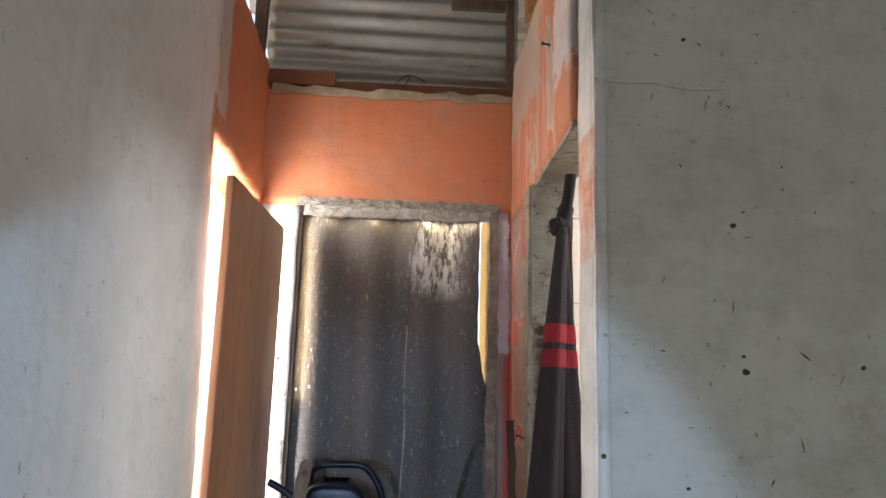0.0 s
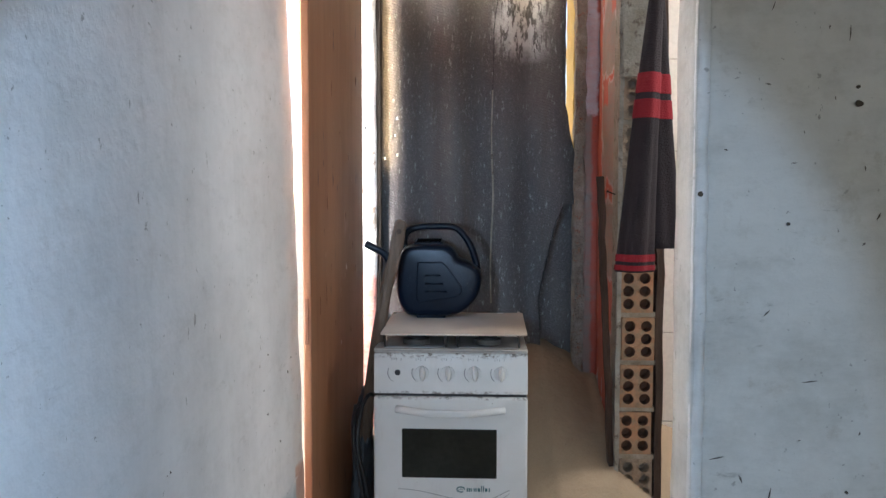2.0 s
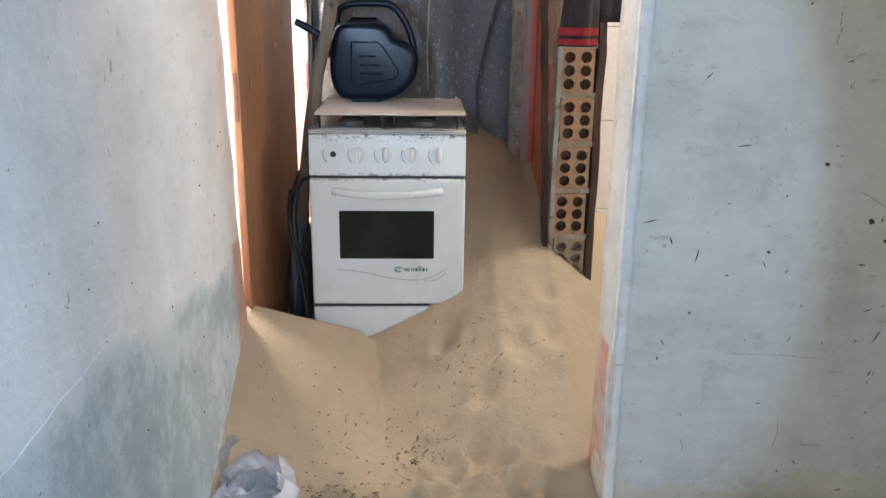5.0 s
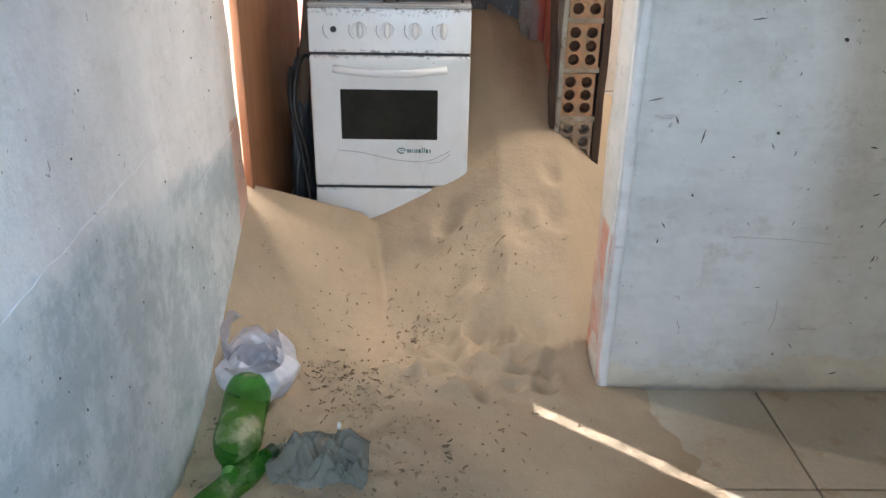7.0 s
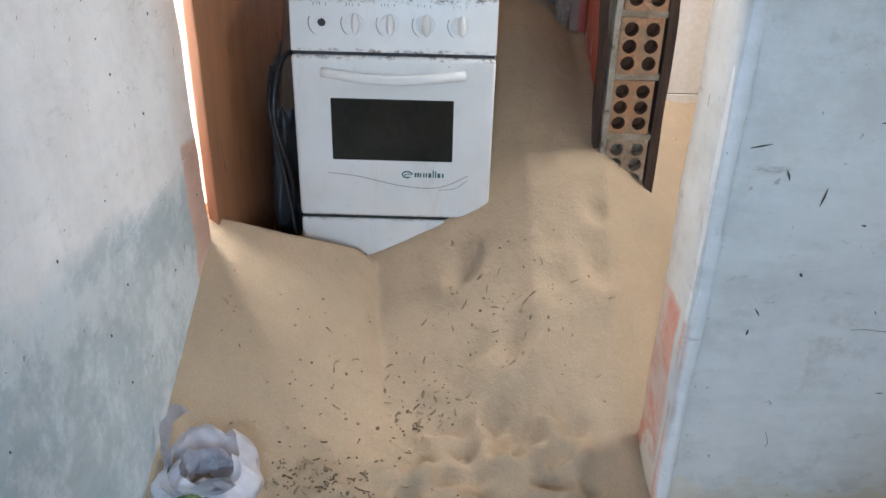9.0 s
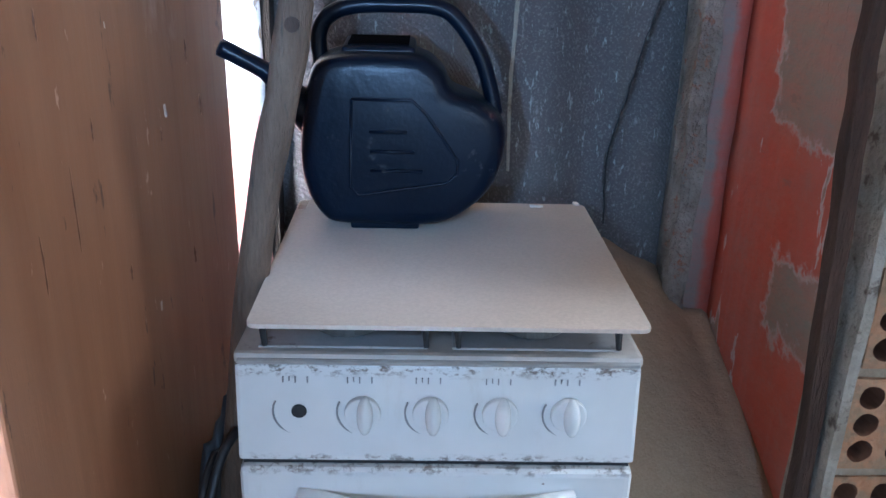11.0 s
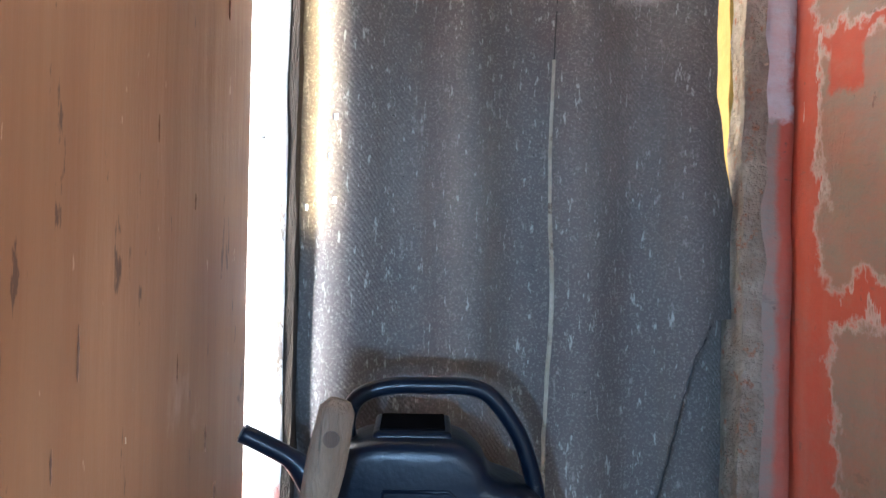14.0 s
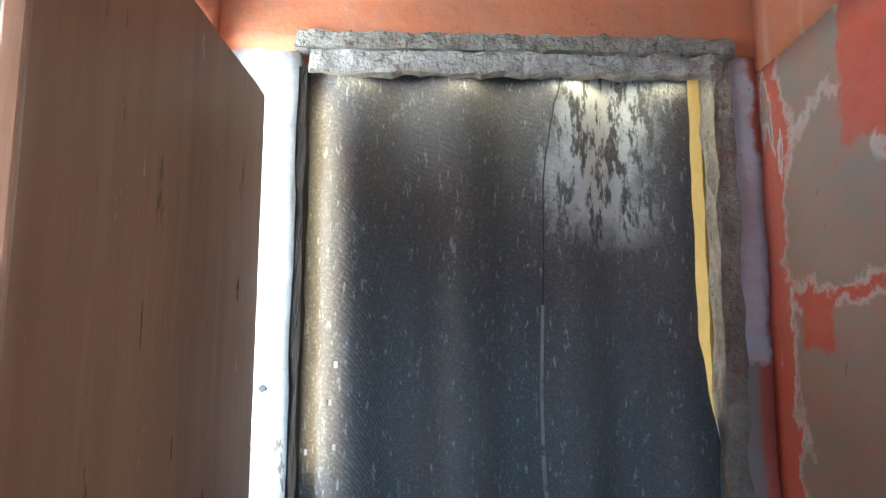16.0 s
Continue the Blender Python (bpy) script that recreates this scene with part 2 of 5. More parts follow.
def fibre_material():
    m, nt, bsdf = nodes_of("fibre_cement")
    v, tall = texco(nt), texco(nt, (1, 1, 0.3))
    fine = noise_of(nt, v, 110, 4, 0.7)
    c = mix(nt, noise_of(nt, tall, 3.5, 5), (0.096, 0.084, 0.084), (0.160, 0.142, 0.130))
    c = mix(nt, calc(nt, "MULTIPLY", fine, 0.35), c, (0.06, 0.06, 0.06))
    c = mix(nt, calc(nt, "MULTIPLY", noise_of(nt, texco(nt, (1, 1, 0.45)), 55, 5, 0.75, 0.60, 0.70), 0.6), c, (0.33, 0.32, 0.31))
    c = mix(nt, calc(nt, "MULTIPLY", noise_of(nt, texco(nt, (1, 1, 0.28)), 110, 3, 0.7, 0.62, 0.68), 0.65), c, (0.42, 0.45, 0.43))
    c = mix(nt, calc(nt, "MULTIPLY", noise_of(nt, v, 230, 2, 0.7, 0.52, 0.66), 0.45), c, (0.27, 0.25, 0.24))
    c = mix(nt, calc(nt, "MULTIPLY", noise_of(nt, v, 60, 4, 0.7, 0.70, 0.72), 0.8), c, (0.02, 0.02, 0.02))
    c = mix(nt, calc(nt, "MULTIPLY", noise_of(nt, texco(nt, (6, 6, 0.4)), 2.5, 4, 0.6, 0.55, 0.75), 0.5), c, (0.11, 0.08, 0.055))
    patch = calc(nt, "MULTIPLY", zone(nt, v, (0.055, 0.215), None, (1.83, 2.3), 0.09, 9.0, 0.03), noise_of(nt, tall, 60, 6, 0.75, 0.44, 0.50))
    c = mix(nt, patch, c, (0.66, 0.65, 0.63))
    nt.links.new(c, bsdf.inputs["Base Color"])
    bsdf.inputs["Roughness"].default_value = 0.72
    weave = add(nt, "ShaderNodeTexWave", Scale=60.0, Distortion=2.0)
    weave.bands_direction = "DIAGONAL"
    nt.links.new(v, weave.inputs["Vector"])
    relief(nt, bsdf, calc(nt, "ADD", calc(nt, "MULTIPLY", weave.outputs[1], 0.4), calc(nt, "MULTIPLY", fine, 0.9)), 0.55, 0.003)
    return m


FIBRE = fibre_material()
ROOF_FIBRE = plain("grey_roof_sheet", (0.33, 0.32, 0.30), (0.42, 0.41, 0.38), 4, 0.7, 0, 60, 0.3, (0.3, 1, 1), dirt=(0.2, 0.18, 0.15))


def door_paint():
    m, nt, bsdf = nodes_of("brown_door_paint")
    v, tall = texco(nt), texco(nt, (5, 5, 0.45))
    c = mix(nt, noise_of(nt, tall, 4, 5), (0.240, 0.107, 0.050), (0.300, 0.146, 0.072))
    c = mix(nt, calc(nt, "MULTIPLY", noise_of(nt, texco(nt, (1, 1, 0.22)), 28, 5, 0.7, 0.645, 0.68), 0.85), c, (0.07, 0.03, 0.018))
    c = mix(nt, calc(nt, "MULTIPLY", noise_of(nt, texco(nt, (1, 1, 0.3)), 33, 4, 0.7, 0.67, 0.70), 0.75), c, (0.55, 0.36, 0.27))
    c = mix(nt, calc(nt, "MULTIPLY", noise_of(nt, texco(nt, (1, 1, 0.4)), 6, 6, 0.7, 0.66, 0.74), 0.4), c, (0.50, 0.33, 0.25))
    nt.links.new(c, bsdf.inputs["Base Color"])
    bsdf.inputs["Roughness"].default_value = 0.45
    relief(nt, bsdf, calc(nt, "ADD", noise_of(nt, tall, 9, 5), calc(nt, "MULTIPLY", noise_of(nt, v, 130, 3), 0.15)), 0.12, 0.003)
    return m


DOOR_PAINT = door_paint()
OLD_WOOD = plain("grey_old_wood", (0.095, 0.058, 0.036), (0.175, 0.115, 0.075), 6, 0.75, 0, 60, 0.6, (5, 5, 0.6), dirt=(0.05, 0.04, 0.03), dirt_amount=0.6)
DARK_WOOD = plain("dark_weathered_wood", (0.05, 0.028, 0.018), (0.11, 0.06, 0.038), 6, 0.8, 0, 60, 0.7, (5, 5, 0.6))
ENAMEL = plain("white_enamel", (0.78, 0.78, 0.77), (0.72, 0.72, 0.70), 6, 0.25, 0, 80, 0.02, dirt=(0.30, 0.22, 0.15), dirt_amount=0.68, speck=0.06)
STEEL_TRAY = plain("steel_tray", (0.50, 0.50, 0.50), (0.42, 0.41, 0.39), 12, 0.45, 0.1, 60, 0.1, dirt=(0.16, 0.12, 0.09), dirt_amount=0.6)


def stained_enamel():
    """White enamel with rust and grime along the panel and door edges."""
    m, nt, bsdf = nodes_of("stained_enamel")
    v = texco(nt)
    c = mix(nt, noise_of(nt, v, 6), (0.78, 0.78, 0.77), (0.71, 0.71, 0.69))
    for z0, z1, much in ((0.809, 0.830, 0.9), (0.684, 0.706, 0.75), (0.277, 0.294, 0.6)):
        band = calc(nt, "MULTIPLY", zone(nt, v, None, None, (z0, z1), 0.012, 30.0, 0.004), noise_of(nt, texco(nt, (1, 1, 1.6)), 55, 6, 0.75, 0.50, 0.60))
        c = mix(nt, calc(nt, "MULTIPLY", band, much), c, (0.14, 0.10, 0.075))
    smear = noise_of(nt, texco(nt, (3, 3, 0.8)), 5, 7, 0.7, 0.56, 0.72)
    c = mix(nt, calc(nt, "MULTIPLY", smear, 0.28), c, (0.46, 0.40, 0.32))
    c = mix(nt, calc(nt, "MULTIPLY", noise_of(nt, v, 45, 4, 0.7, 0.70, 0.73), 0.8), c, (0.16, 0.10, 0.06))
    nt.links.new(c, bsdf.inputs["Base Color"])
    bsdf.inputs["Roughness"].default_value = 0.27
    relief(nt, bsdf, noise_of(nt, v, 14, 3), 0.03)
    return m


ENAMEL_STAINED = stained_enamel()
ENAMEL_TOP = plain("worn_steel_enamel", (0.46, 0.45, 0.43), (0.36, 0.33, 0.29), 14, 0.35, 0.3, 80, 0.1, dirt=(0.12, 0.08, 0.05), dirt_amount=0.6)
ENAMEL_DUSTY = plain("dusty_enamel", (0.55, 0.51, 0.46), (0.45, 0.41, 0.36), 9, 0.5, 0, 80, 0.1, dirt=(0.20, 0.14, 0.09), dirt_amount=0.62)
BLACK_GLASS = plain("dark_oven_glass", (0.015, 0.016, 0.014), (0.03, 0.03, 0.026), 5, 0.08, 0, 60, 0.0)
BLACK = plain("black_paint", (0.02, 0.02, 0.022), (0.03, 0.03, 0.03), 8, 0.5)
GREY_LINE = plain("grey_print", (0.25, 0.25, 0.25), (0.33, 0.33, 0.33), 8, 0.5)
TEAL = plain("teal_print", (0.03, 0.12, 0.13), (0.04, 0.15, 0.16), 8, 0.4)
CARD = plain("grey_cardboard", (0.56, 0.48, 0.40), (0.61, 0.53, 0.45), 5, 0.9, 0, 260, 0.04)
NAVY = plain("navy_plastic", (0.0022, 0.0050, 0.0115), (0.0032, 0.0070, 0.016), 10, 0.30, 0, 70, 0.08, dirt=(0.07, 0.07, 0.07), dirt_amount=0.62)
NAVY.node_tree.nodes["Principled BSDF"].inputs["Specular IOR Level"].default_value = 0.18
# near black without gloss: the shade inside the filler, as a colour
INSIDE_SHADE = plain("inside_shade", (0.002, 0.002, 0.003), (0.003, 0.003, 0.004), 8, 1.0, 0, 60, 0.0)
INSIDE_SHADE.node_tree.nodes["Principled BSDF"].inputs["Specular IOR Level"].default_value = 0.02
CLAY = plain("hollow_brick_clay", (0.46, 0.23, 0.115), (0.42, 0.26, 0.155), 12, 0.9, 0, 80, 0.5, dirt=(0.33, 0.22, 0.13), dirt_amount=0.48)
CLAY_DUSTY = plain("cement_caked_clay", (0.33, 0.23, 0.15), (0.40, 0.31, 0.22), 14, 0.95, 0, 80, 0.9)
# clay darkened inside the brick holes, their shade put into the colour
HOLE_SHADE = plain("brick_hole_shade", (0.22, 0.105, 0.055), (0.14, 0.065, 0.035), 12, 0.95)
TILE = plain("cream_floor_tile", (0.50, 0.43, 0.33), (0.42, 0.35, 0.26), 5, 0.45, 0, 90, 0.1, dirt=(0.38, 0.28, 0.18), dirt_amount=0.56)
GROUT = plain("dirty_grout", (0.10, 0.08, 0.06), (0.15, 0.12, 0.09), 12, 0.95)
WHITE_TILE = plain("white_glazed_tile", (0.74, 0.72, 0.66), (0.68, 0.65, 0.58), 4, 0.25, 0, 60, 0.03)
CLOTH = plain("dark_knit", (0.019, 0.013, 0.016), (0.030, 0.021, 0.025), 10, 0.95, 0, 220, 0.5)
ROTTEN = plain("rotten_black_wood", (0.012, 0.008, 0.005), (0.034, 0.022, 0.014), 14, 0.9, 0, 60, 0.8, (5, 5, 0.8))
RED_CLOTH = plain("red_knit", (0.30, 0.013, 0.022), (0.24, 0.010, 0.018), 10, 0.95, 0, 220, 0.5)


def sand_material():
    m, nt, bsdf = nodes_of("wind_blown_sand")
    v = texco(nt)
    c = mix(nt, noise_of(nt, v, 3, 5), (0.46, 0.352, 0.236), (0.38, 0.292, 0.198))
    c = mix(nt, calc(nt, "MULTIPLY", noise_of(nt, v, 300, 2), 0.35), c, (0.28, 0.19, 0.11))
    c = mix(nt, noise_of(nt, v, 45, 5, 0.7, 0.70, 0.75), c, (0.14, 0.09, 0.05))
    nt.links.new(c, bsdf.inputs["Base Color"])
    bsdf.inputs["Roughness"].default_value = 0.95
    h = calc(nt, "ADD", calc(nt, "MULTIPLY", noise_of(nt, v, 24, 6, 0.6), 1.0), calc(nt, "MULTIPLY", noise_of(nt, v, 260, 3), 0.12))
    relief(nt, bsdf, h, 0.38, 0.008)
    return m


SAND = sand_material()


def thin_film(name, tint, color, amount, rough, dust=None):
    """Thin plastic: lets light through tinted, with a glossy skin."""
    m, nt, bsdf = nodes_of(name)
    c = mix(nt, noise_of(nt, texco(nt), 16, 5), color, tuple(x * 0.7 for x in color))
    nt.links.new(c, bsdf.inputs["Base Color"])
    bsdf.inputs["Roughness"].default_value = rough
    relief(nt, bsdf, noise_of(nt, texco(nt), 35, 4), 0.35)
    cover = None
    if dust:
        cover = noise_of(nt, texco(nt), 13, 6, 0.6, 0.50, 0.68)
        nt.links.new(mix(nt, cover, c, dust), bsdf.inputs["Base Color"])
        cover = calc(nt, "MULTIPLY_ADD", cover, 0.34, amount)
    clear = nt.nodes.new("ShaderNodeBsdfTransparent")
    clear.inputs[0].default_value = (*tint, 1)
    both = add(nt, "ShaderNodeMixShader", Fac=amount)
    if cover:
        nt.links.new(cover, both.inputs[0])
    nt.links.new(clear.outputs[0], both.inputs[1])
    nt.links.new(bsdf.outputs[0], both.inputs[2])
    nt.links.new(both.outputs[0], nt.nodes["Material Output"].inputs[0])
    return m


GREEN = thin_film("green_bottle_plastic", (0.42, 0.76, 0.30), (0.05, 0.22, 0.03), 0.36, 0.06, (0.42, 0.40, 0.24))
MILKY = thin_film("milky_bag_film", (0.92, 0.90, 0.94), (0.86, 0.84, 0.88), 0.66, 0.30)
GREY_FILM = thin_film("grey_bag_film", (0.72, 0.74, 0.70), (0.30, 0.32, 0.29), 0.55, 0.18)

# ---- mesh helpers ----


def emit(name, bm, material, parent=None, label="", smooth=False):
    me = bpy.data.meshes.new(name)
    bm.to_mesh(me)
    bm.free()
    for p in me.polygons:
        p.use_smooth = smooth
    me.materials.append(material)
    ob = new(name, me)
    if parent:
        ob.parent = parent
    if label:
        ob["label"] = label
    return ob


def part(name, bm, material, parent, label="", smooth=False):
    """One mesh under a thing whose base is unmoved; a part's own geometry is in the world's metres."""
    return emit(name, bm, material, parent, label, smooth)


def thing(name, label, category, kind="", group=""):
    return tagged(new(name), label, category, group, kind)


def structure(name, bm, material, label, category, smooth=False):
    return tagged(emit(name, bm, material, None, "", smooth), label, category, "", "structure")


def box(x0, x1, y0, y1, z0, z1, bevel=0.0, segs=1, bm=None, m=None):
    b = bmesh.new()
    bmesh.ops.create_cube(b, size=1.0)
    for v in b.verts:
        v.co = Vector((x0 + (v.co.x + 0.5) * (x1 - x0), y0 + (v.co.y + 0.5) * (y1 - y0), z0 + (v.co.z + 0.5) * (z1 - z0)))
    if bevel:
        bmesh.ops.bevel(b, geom=b.edges[:], offset=bevel, segments=segs, profile=0.6, affect="EDGES")
    if m:
        b.transform(m)
    if bm is None:
        return b
    me = bpy.data.meshes.new("tmp")
    b.to_mesh(me)
    b.free()
    bm.from_mesh(me)
    bpy.data.meshes.remove(me)
    return bm


def join(bms):
    out = bmesh.new()
    for b in bms:
        me = bpy.data.meshes.new("tmp")
        b.to_mesh(me)
        b.free()
        out.from_mesh(me)
        bpy.data.meshes.remove(me)
    return out


def cylinder(a, b, r0, r1=None, n=20, bevel=0.0):
    a, b = Vector(a), Vector(b)
    bm = bmesh.new()
    bmesh.ops.create_cone(bm, cap_ends=True, segments=n, radius1=r0, radius2=r0 if r1 is None else r1, depth=(b - a).length)
    if bevel:
        rims = [e for e in bm.edges if abs(e.verts[0].co.z - e.verts[1].co.z) < 1e-6]
        bmesh.ops.bevel(bm, geom=rims, offset=bevel, segments=2, profile=0.6, affect="EDGES")
    bm.transform(Matrix.Translation((a + b) / 2) @ (b - a).to_track_quat("Z", "Y").to_matrix().to_4x4())
    return bm


def tube(path, radii, n=12, caps=True):
    """A round bar along a smooth line of points; radii: one, or one for each point."""
    pts = [Vector(p) for p in path]
    if not isinstance(radii, (list, tuple)):
        radii = [radii] * len(pts)
    bm = bmesh.new()
    rings, side = [], Vector((0, 1, 0.01)).normalized()
    for k, p in enumerate(pts):
        way = (pts[min(k + 1, len(pts) - 1)] - pts[max(k - 1, 0)]).normalized()
        u = (side - way * side.dot(way))
        u = u.normalized() if u.length > 1e-3 else way.orthogonal().normalized()
        w = way.cross(u)
        side = u
        rings.append([bm.verts.new(p + radii[k] * (math.cos(2 * math.pi * j / n) * u + math.sin(2 * math.pi * j / n) * w)) for j in range(n)])
    for a, b in zip(rings, rings[1:]):
        for j in range(n):
            bm.faces.new((a[j], a[(j + 1) % n], b[(j + 1) % n], b[j]))
    if caps:
        bm.faces.new(rings[0][::-1])
        bm.faces.new(rings[-1])
    bmesh.ops.recalc_face_normals(bm, faces=bm.faces)
    return bm


def curve_through(points, steps=6):
    """Catmull-Rom line through a few points."""
    p = [Vector(q) for q in points]
    p = [2 * p[0] - p[1], *p, 2 * p[-1] - p[-2]]
    out = []
    for k in range(1, len(p) - 2):
        for s in range(steps):
            t = s / steps
            a, b, c, d = p[k - 1], p[k], p[k + 1], p[k + 2]
            out.append(0.5 * (2 * b + (c - a) * t + (2 * a - 5 * b + 4 * c - d) * t * t + (3 * b - a - 3 * c + d) * t ** 3))
    return out + [p[-2]]


def roughen(bm, size, amount, seed=0.0):
    for v in bm.verts:
        v.co += amount * noise.noise_vector(v.co * size + Vector((seed, seed, seed)))
    return bm


def slab(x0, x1, y0, y1, z0, z1, cell=0.06, size=9.0, amount=0.006, seed=0.0):
    """A wall piece with slightly uneven faces, cut into a grid."""
    bm = bmesh.new()
    nx, ny, nz = (max(1, min(40, round((b - a) / cell))) for a, b in ((x0, x1), (y0, y1), (z0, z1)))
    made = {}

    def vert(i, j, k):
        if (i, j, k) not in made:
            made[i, j, k] = bm.verts.new((x0 + (x1 - x0) * i / nx, y0 + (y1 - y0) * j / ny, z0 + (z1 - z0) * k / nz))
        return made[i, j, k]
    for k in range(nz):
        for i in range(nx):
            for j in (0, ny):
                bm.faces.new((vert(i, j, k), vert(i + 1, j, k), vert(i + 1, j, k + 1), vert(i, j, k + 1)))
        for j in range(ny):
            for i in (0, nx):
                bm.faces.new((vert(i, j, k), vert(i, j + 1, k), vert(i, j + 1, k + 1), vert(i, j, k + 1)))
    for i in range(nx):
        for j in range(ny):
            for k in (0, nz):
                bm.faces.new((vert(i, j, k), vert(i + 1, j, k), vert(i + 1, j + 1, k), vert(i, j + 1, k)))
    bmesh.ops.recalc_face_normals(bm, faces=bm.faces)
    return roughen(bm, size, amount, seed)


def lean(bm, at=0.0, slope=0.0262):
    """Moves a wall outward with its height, as the old wall stands."""
    for v in bm.verts:
        v.co.x -= slope * (v.co.z - at)
    return bm


# ---- the shell ----
TOP = 2.62            # wall tops
LX, RX, BY, AY = -0.495, 0.412, 2.945, 1.70   # faces of the side walls, the end wall, the wall that faces the room

structure("ground", box(-60, 60, -60, 60, -0.32, -0.30), SAND, "flat sandy ground round the house", "ground")
structure("floor_base", box(-3.2, 3.2, -3.0, 3.4, -0.30, -0.006), GROUT, "dirty grout bed under the floor tiles", "floor")

structure("wall_left_near", lean(slab(LX - 0.14, LX, -3.0, 2.145, -0.02, 3.12)), BLUE_WALL, "bluish white limewashed wall with greenish stains", "wall", True)
structure("wall_left_header", lean(slab(LX - 0.137, LX, 2.145, BY, 2.15, TOP + 0.1, 0.03, 14, 0.010)), ORANGE_LEFT, "orange painted wall above the doorway", "wall", True)
structure("wall_left_jamb", lean(slab(LX - 0.137, LX, 2.88, BY + 0.1, -0.02, 2.15, 0.04)), ORANGE, "narrow orange wall strip beside the doorway", "wall", True)
structure("wall_facing", slab(0.43, 2.3, AY, 1.86, -0.02, 3.15, 0.05, 6, 0.005), FACING_WALL, "worn white limewashed wall with scratches", "wall", True)
structure("wall_right_header", slab(RX, RX + 0.12, 1.862, BY, 2.122, TOP + 0.12, 0.04, 9, 0.006), ORANGE_RIGHT, "streaked orange wall above the side doorway", "wall", True)
structure("wall_right_far", slab(RX, RX + 0.115, 2.53, BY, -0.02, 2.118, 0.04, 9, 0.004), ORANGE_WORN, "orange wall with bare plaster patches", "wall", True)
structure("wall_end_left", slab(-0.65, -0.41, BY, BY + 0.12, -0.02, 2.15, 0.04, 12, 0.006), END_LEFT, "chipped white wall strip beside the blocked doorway", "wall", True)
structure("wall_end_right", slab(0.352, 0.42, BY, BY + 0.12, -0.02, 2.15, 0.02, 12, 0.005), END_RIGHT, "worn wall strip beside the blocked doorway", "wall", True)
structure("wall_end_header", slab(-0.66, 0.44, BY, BY + 0.12, 2.15, TOP, 0.03, 13, 0.008), ORANGE, "orange wall above the blocked doorway", "wall", True)
structure("wall_room_right", slab(2.3, 2.45, -3.0, 3.3, -0.02, 3.15, 0.2), WHITE_WALL, "plain white room wall", "wall", True)
structure("wall_room_back_left", slab(-0.7, 0.5, -3.14, -3.0, -0.02, 3.15, 0.2), WHITE_WALL, "plain white room wall", "wall", True)
structure("wall_room_back_right", slab(1.9, 2.45, -3.14, -3.0, -0.02, 3.15, 0.2), WHITE_WALL, "plain white room wall", "wall", True)
structure("wall_room_back_sill", slab(0.5, 1.9, -3.14, -3.0, -0.02, 0.8, 0.2), WHITE_WALL, "plain white wall under an assumed window", "wall", True)
structure("wall_room_back_lintel", slab(0.5, 1.9, -3.14, -3.0, 2.1, 3.15, 0.2), WHITE_WALL, "plain white wall above an assumed window", "wall", True)
structure("wall_bath_back", slab(0.527, 2.3, BY + 0.02, BY + 0.15, -0.02, 3.1, 0.2), CEMENT, "bathroom wall behind the tiles", "wall", True)


def corrugated(x0, x1, z0, z1, y, pitch, depth, along="x", cells=None, thick=0.006):
    """A wavy sheet whose waves run up (z), in the plane y = const; x0..x1 is across the waves."""
    n = int((x1 - x0) / pitch * 16)
    bm = bmesh.new()
    rows = []
    m = 30
    for k in range(m + 1):
        z = z0 + (z1 - z0) * k / m
        row = []
        for i in range(n + 1):
            x = x0 + (x1 - x0) * i / n
            dy = depth * math.cos(2 * math.pi * (x - x0) / pitch) + 0.004 * noise.noise(Vector((x * 3, z * 2, 1)))
            row.append(bm.verts.new((x, y + dy, z)))
        rows.append(row)
    for a, b in zip(rows, rows[1:]):
        for i in range(n):
            bm.faces.new((a[i], a[i + 1], b[i + 1], b[i]))
    bmesh.ops.recalc_face_normals(bm, faces=bm.faces)
    bmesh.ops.solidify(bm, geom=bm.faces[:], thickness=thick)
    return bm


def roof_sheet(x0, x1, y0, y1, z, slope):
    bm = corrugated(y0, y1, x0, x1, 0, 0.177, 0.024)
    for v in bm.verts:
        x, y, dz = v.co.z, v.co.x, v.co.y
        v.co = Vector((x, y, z + dz + slope * x))
    return bm


# added out of view, only to block sun above the side doorway
structure("unseen_eave", roof_sheet(-3.6, -0.76, 1.0, 6.2, 3.16, 0.0), ROOF_FIBRE, "unseen corrugated sheet added to keep sun off the side doorway", "roof", True)
# runs on unseen past the end wall to keep the low sun out
structure("roof", roof_sheet(-0.75, 0.41, -3.1, 4.3, 3.18, 0.0), ROOF_FIBRE, "grey corrugated roof sheets on wooden purlins", "roof", True)
def gable_sheet():
    bm = corrugated(2.645, 3.16, -0.60, 0.445, 0, 0.076, 0.0105, thick=0.002)
    for v in bm.verts:
        z, x, dy = v.co.x, v.co.z, v.co.y
        v.co = Vector((x, 3.07 + dy - 0.10 * (z - 2.645), z - 0.012 * x))
    return bm


ZINC = plain("galvanized_sheet", (0.42, 0.42, 0.41), (0.34, 0.33, 0.31), 5, 0.42, 0.55, 60, 0.12, (0.4, 1, 1), dirt=(0.22, 0.17, 0.12), dirt_amount=0.60)
structure("gable_sheet", gable_sheet(), ZINC, "dull galvanized corrugated sheet closing the gable", "wall", True)
structure("roof_right", roof_sheet(0.40, 2.5, -3.1, 4.3, 3.24, 0.0), ROOF_FIBRE, "grey corrugated roof sheets", "roof", True)

# ---- sand ----


def smooth_max(a, b, k=0.04):
    h = max(k - abs(a - b), 0.0) / k
    return max(a, b) + h * h * k * 0.25


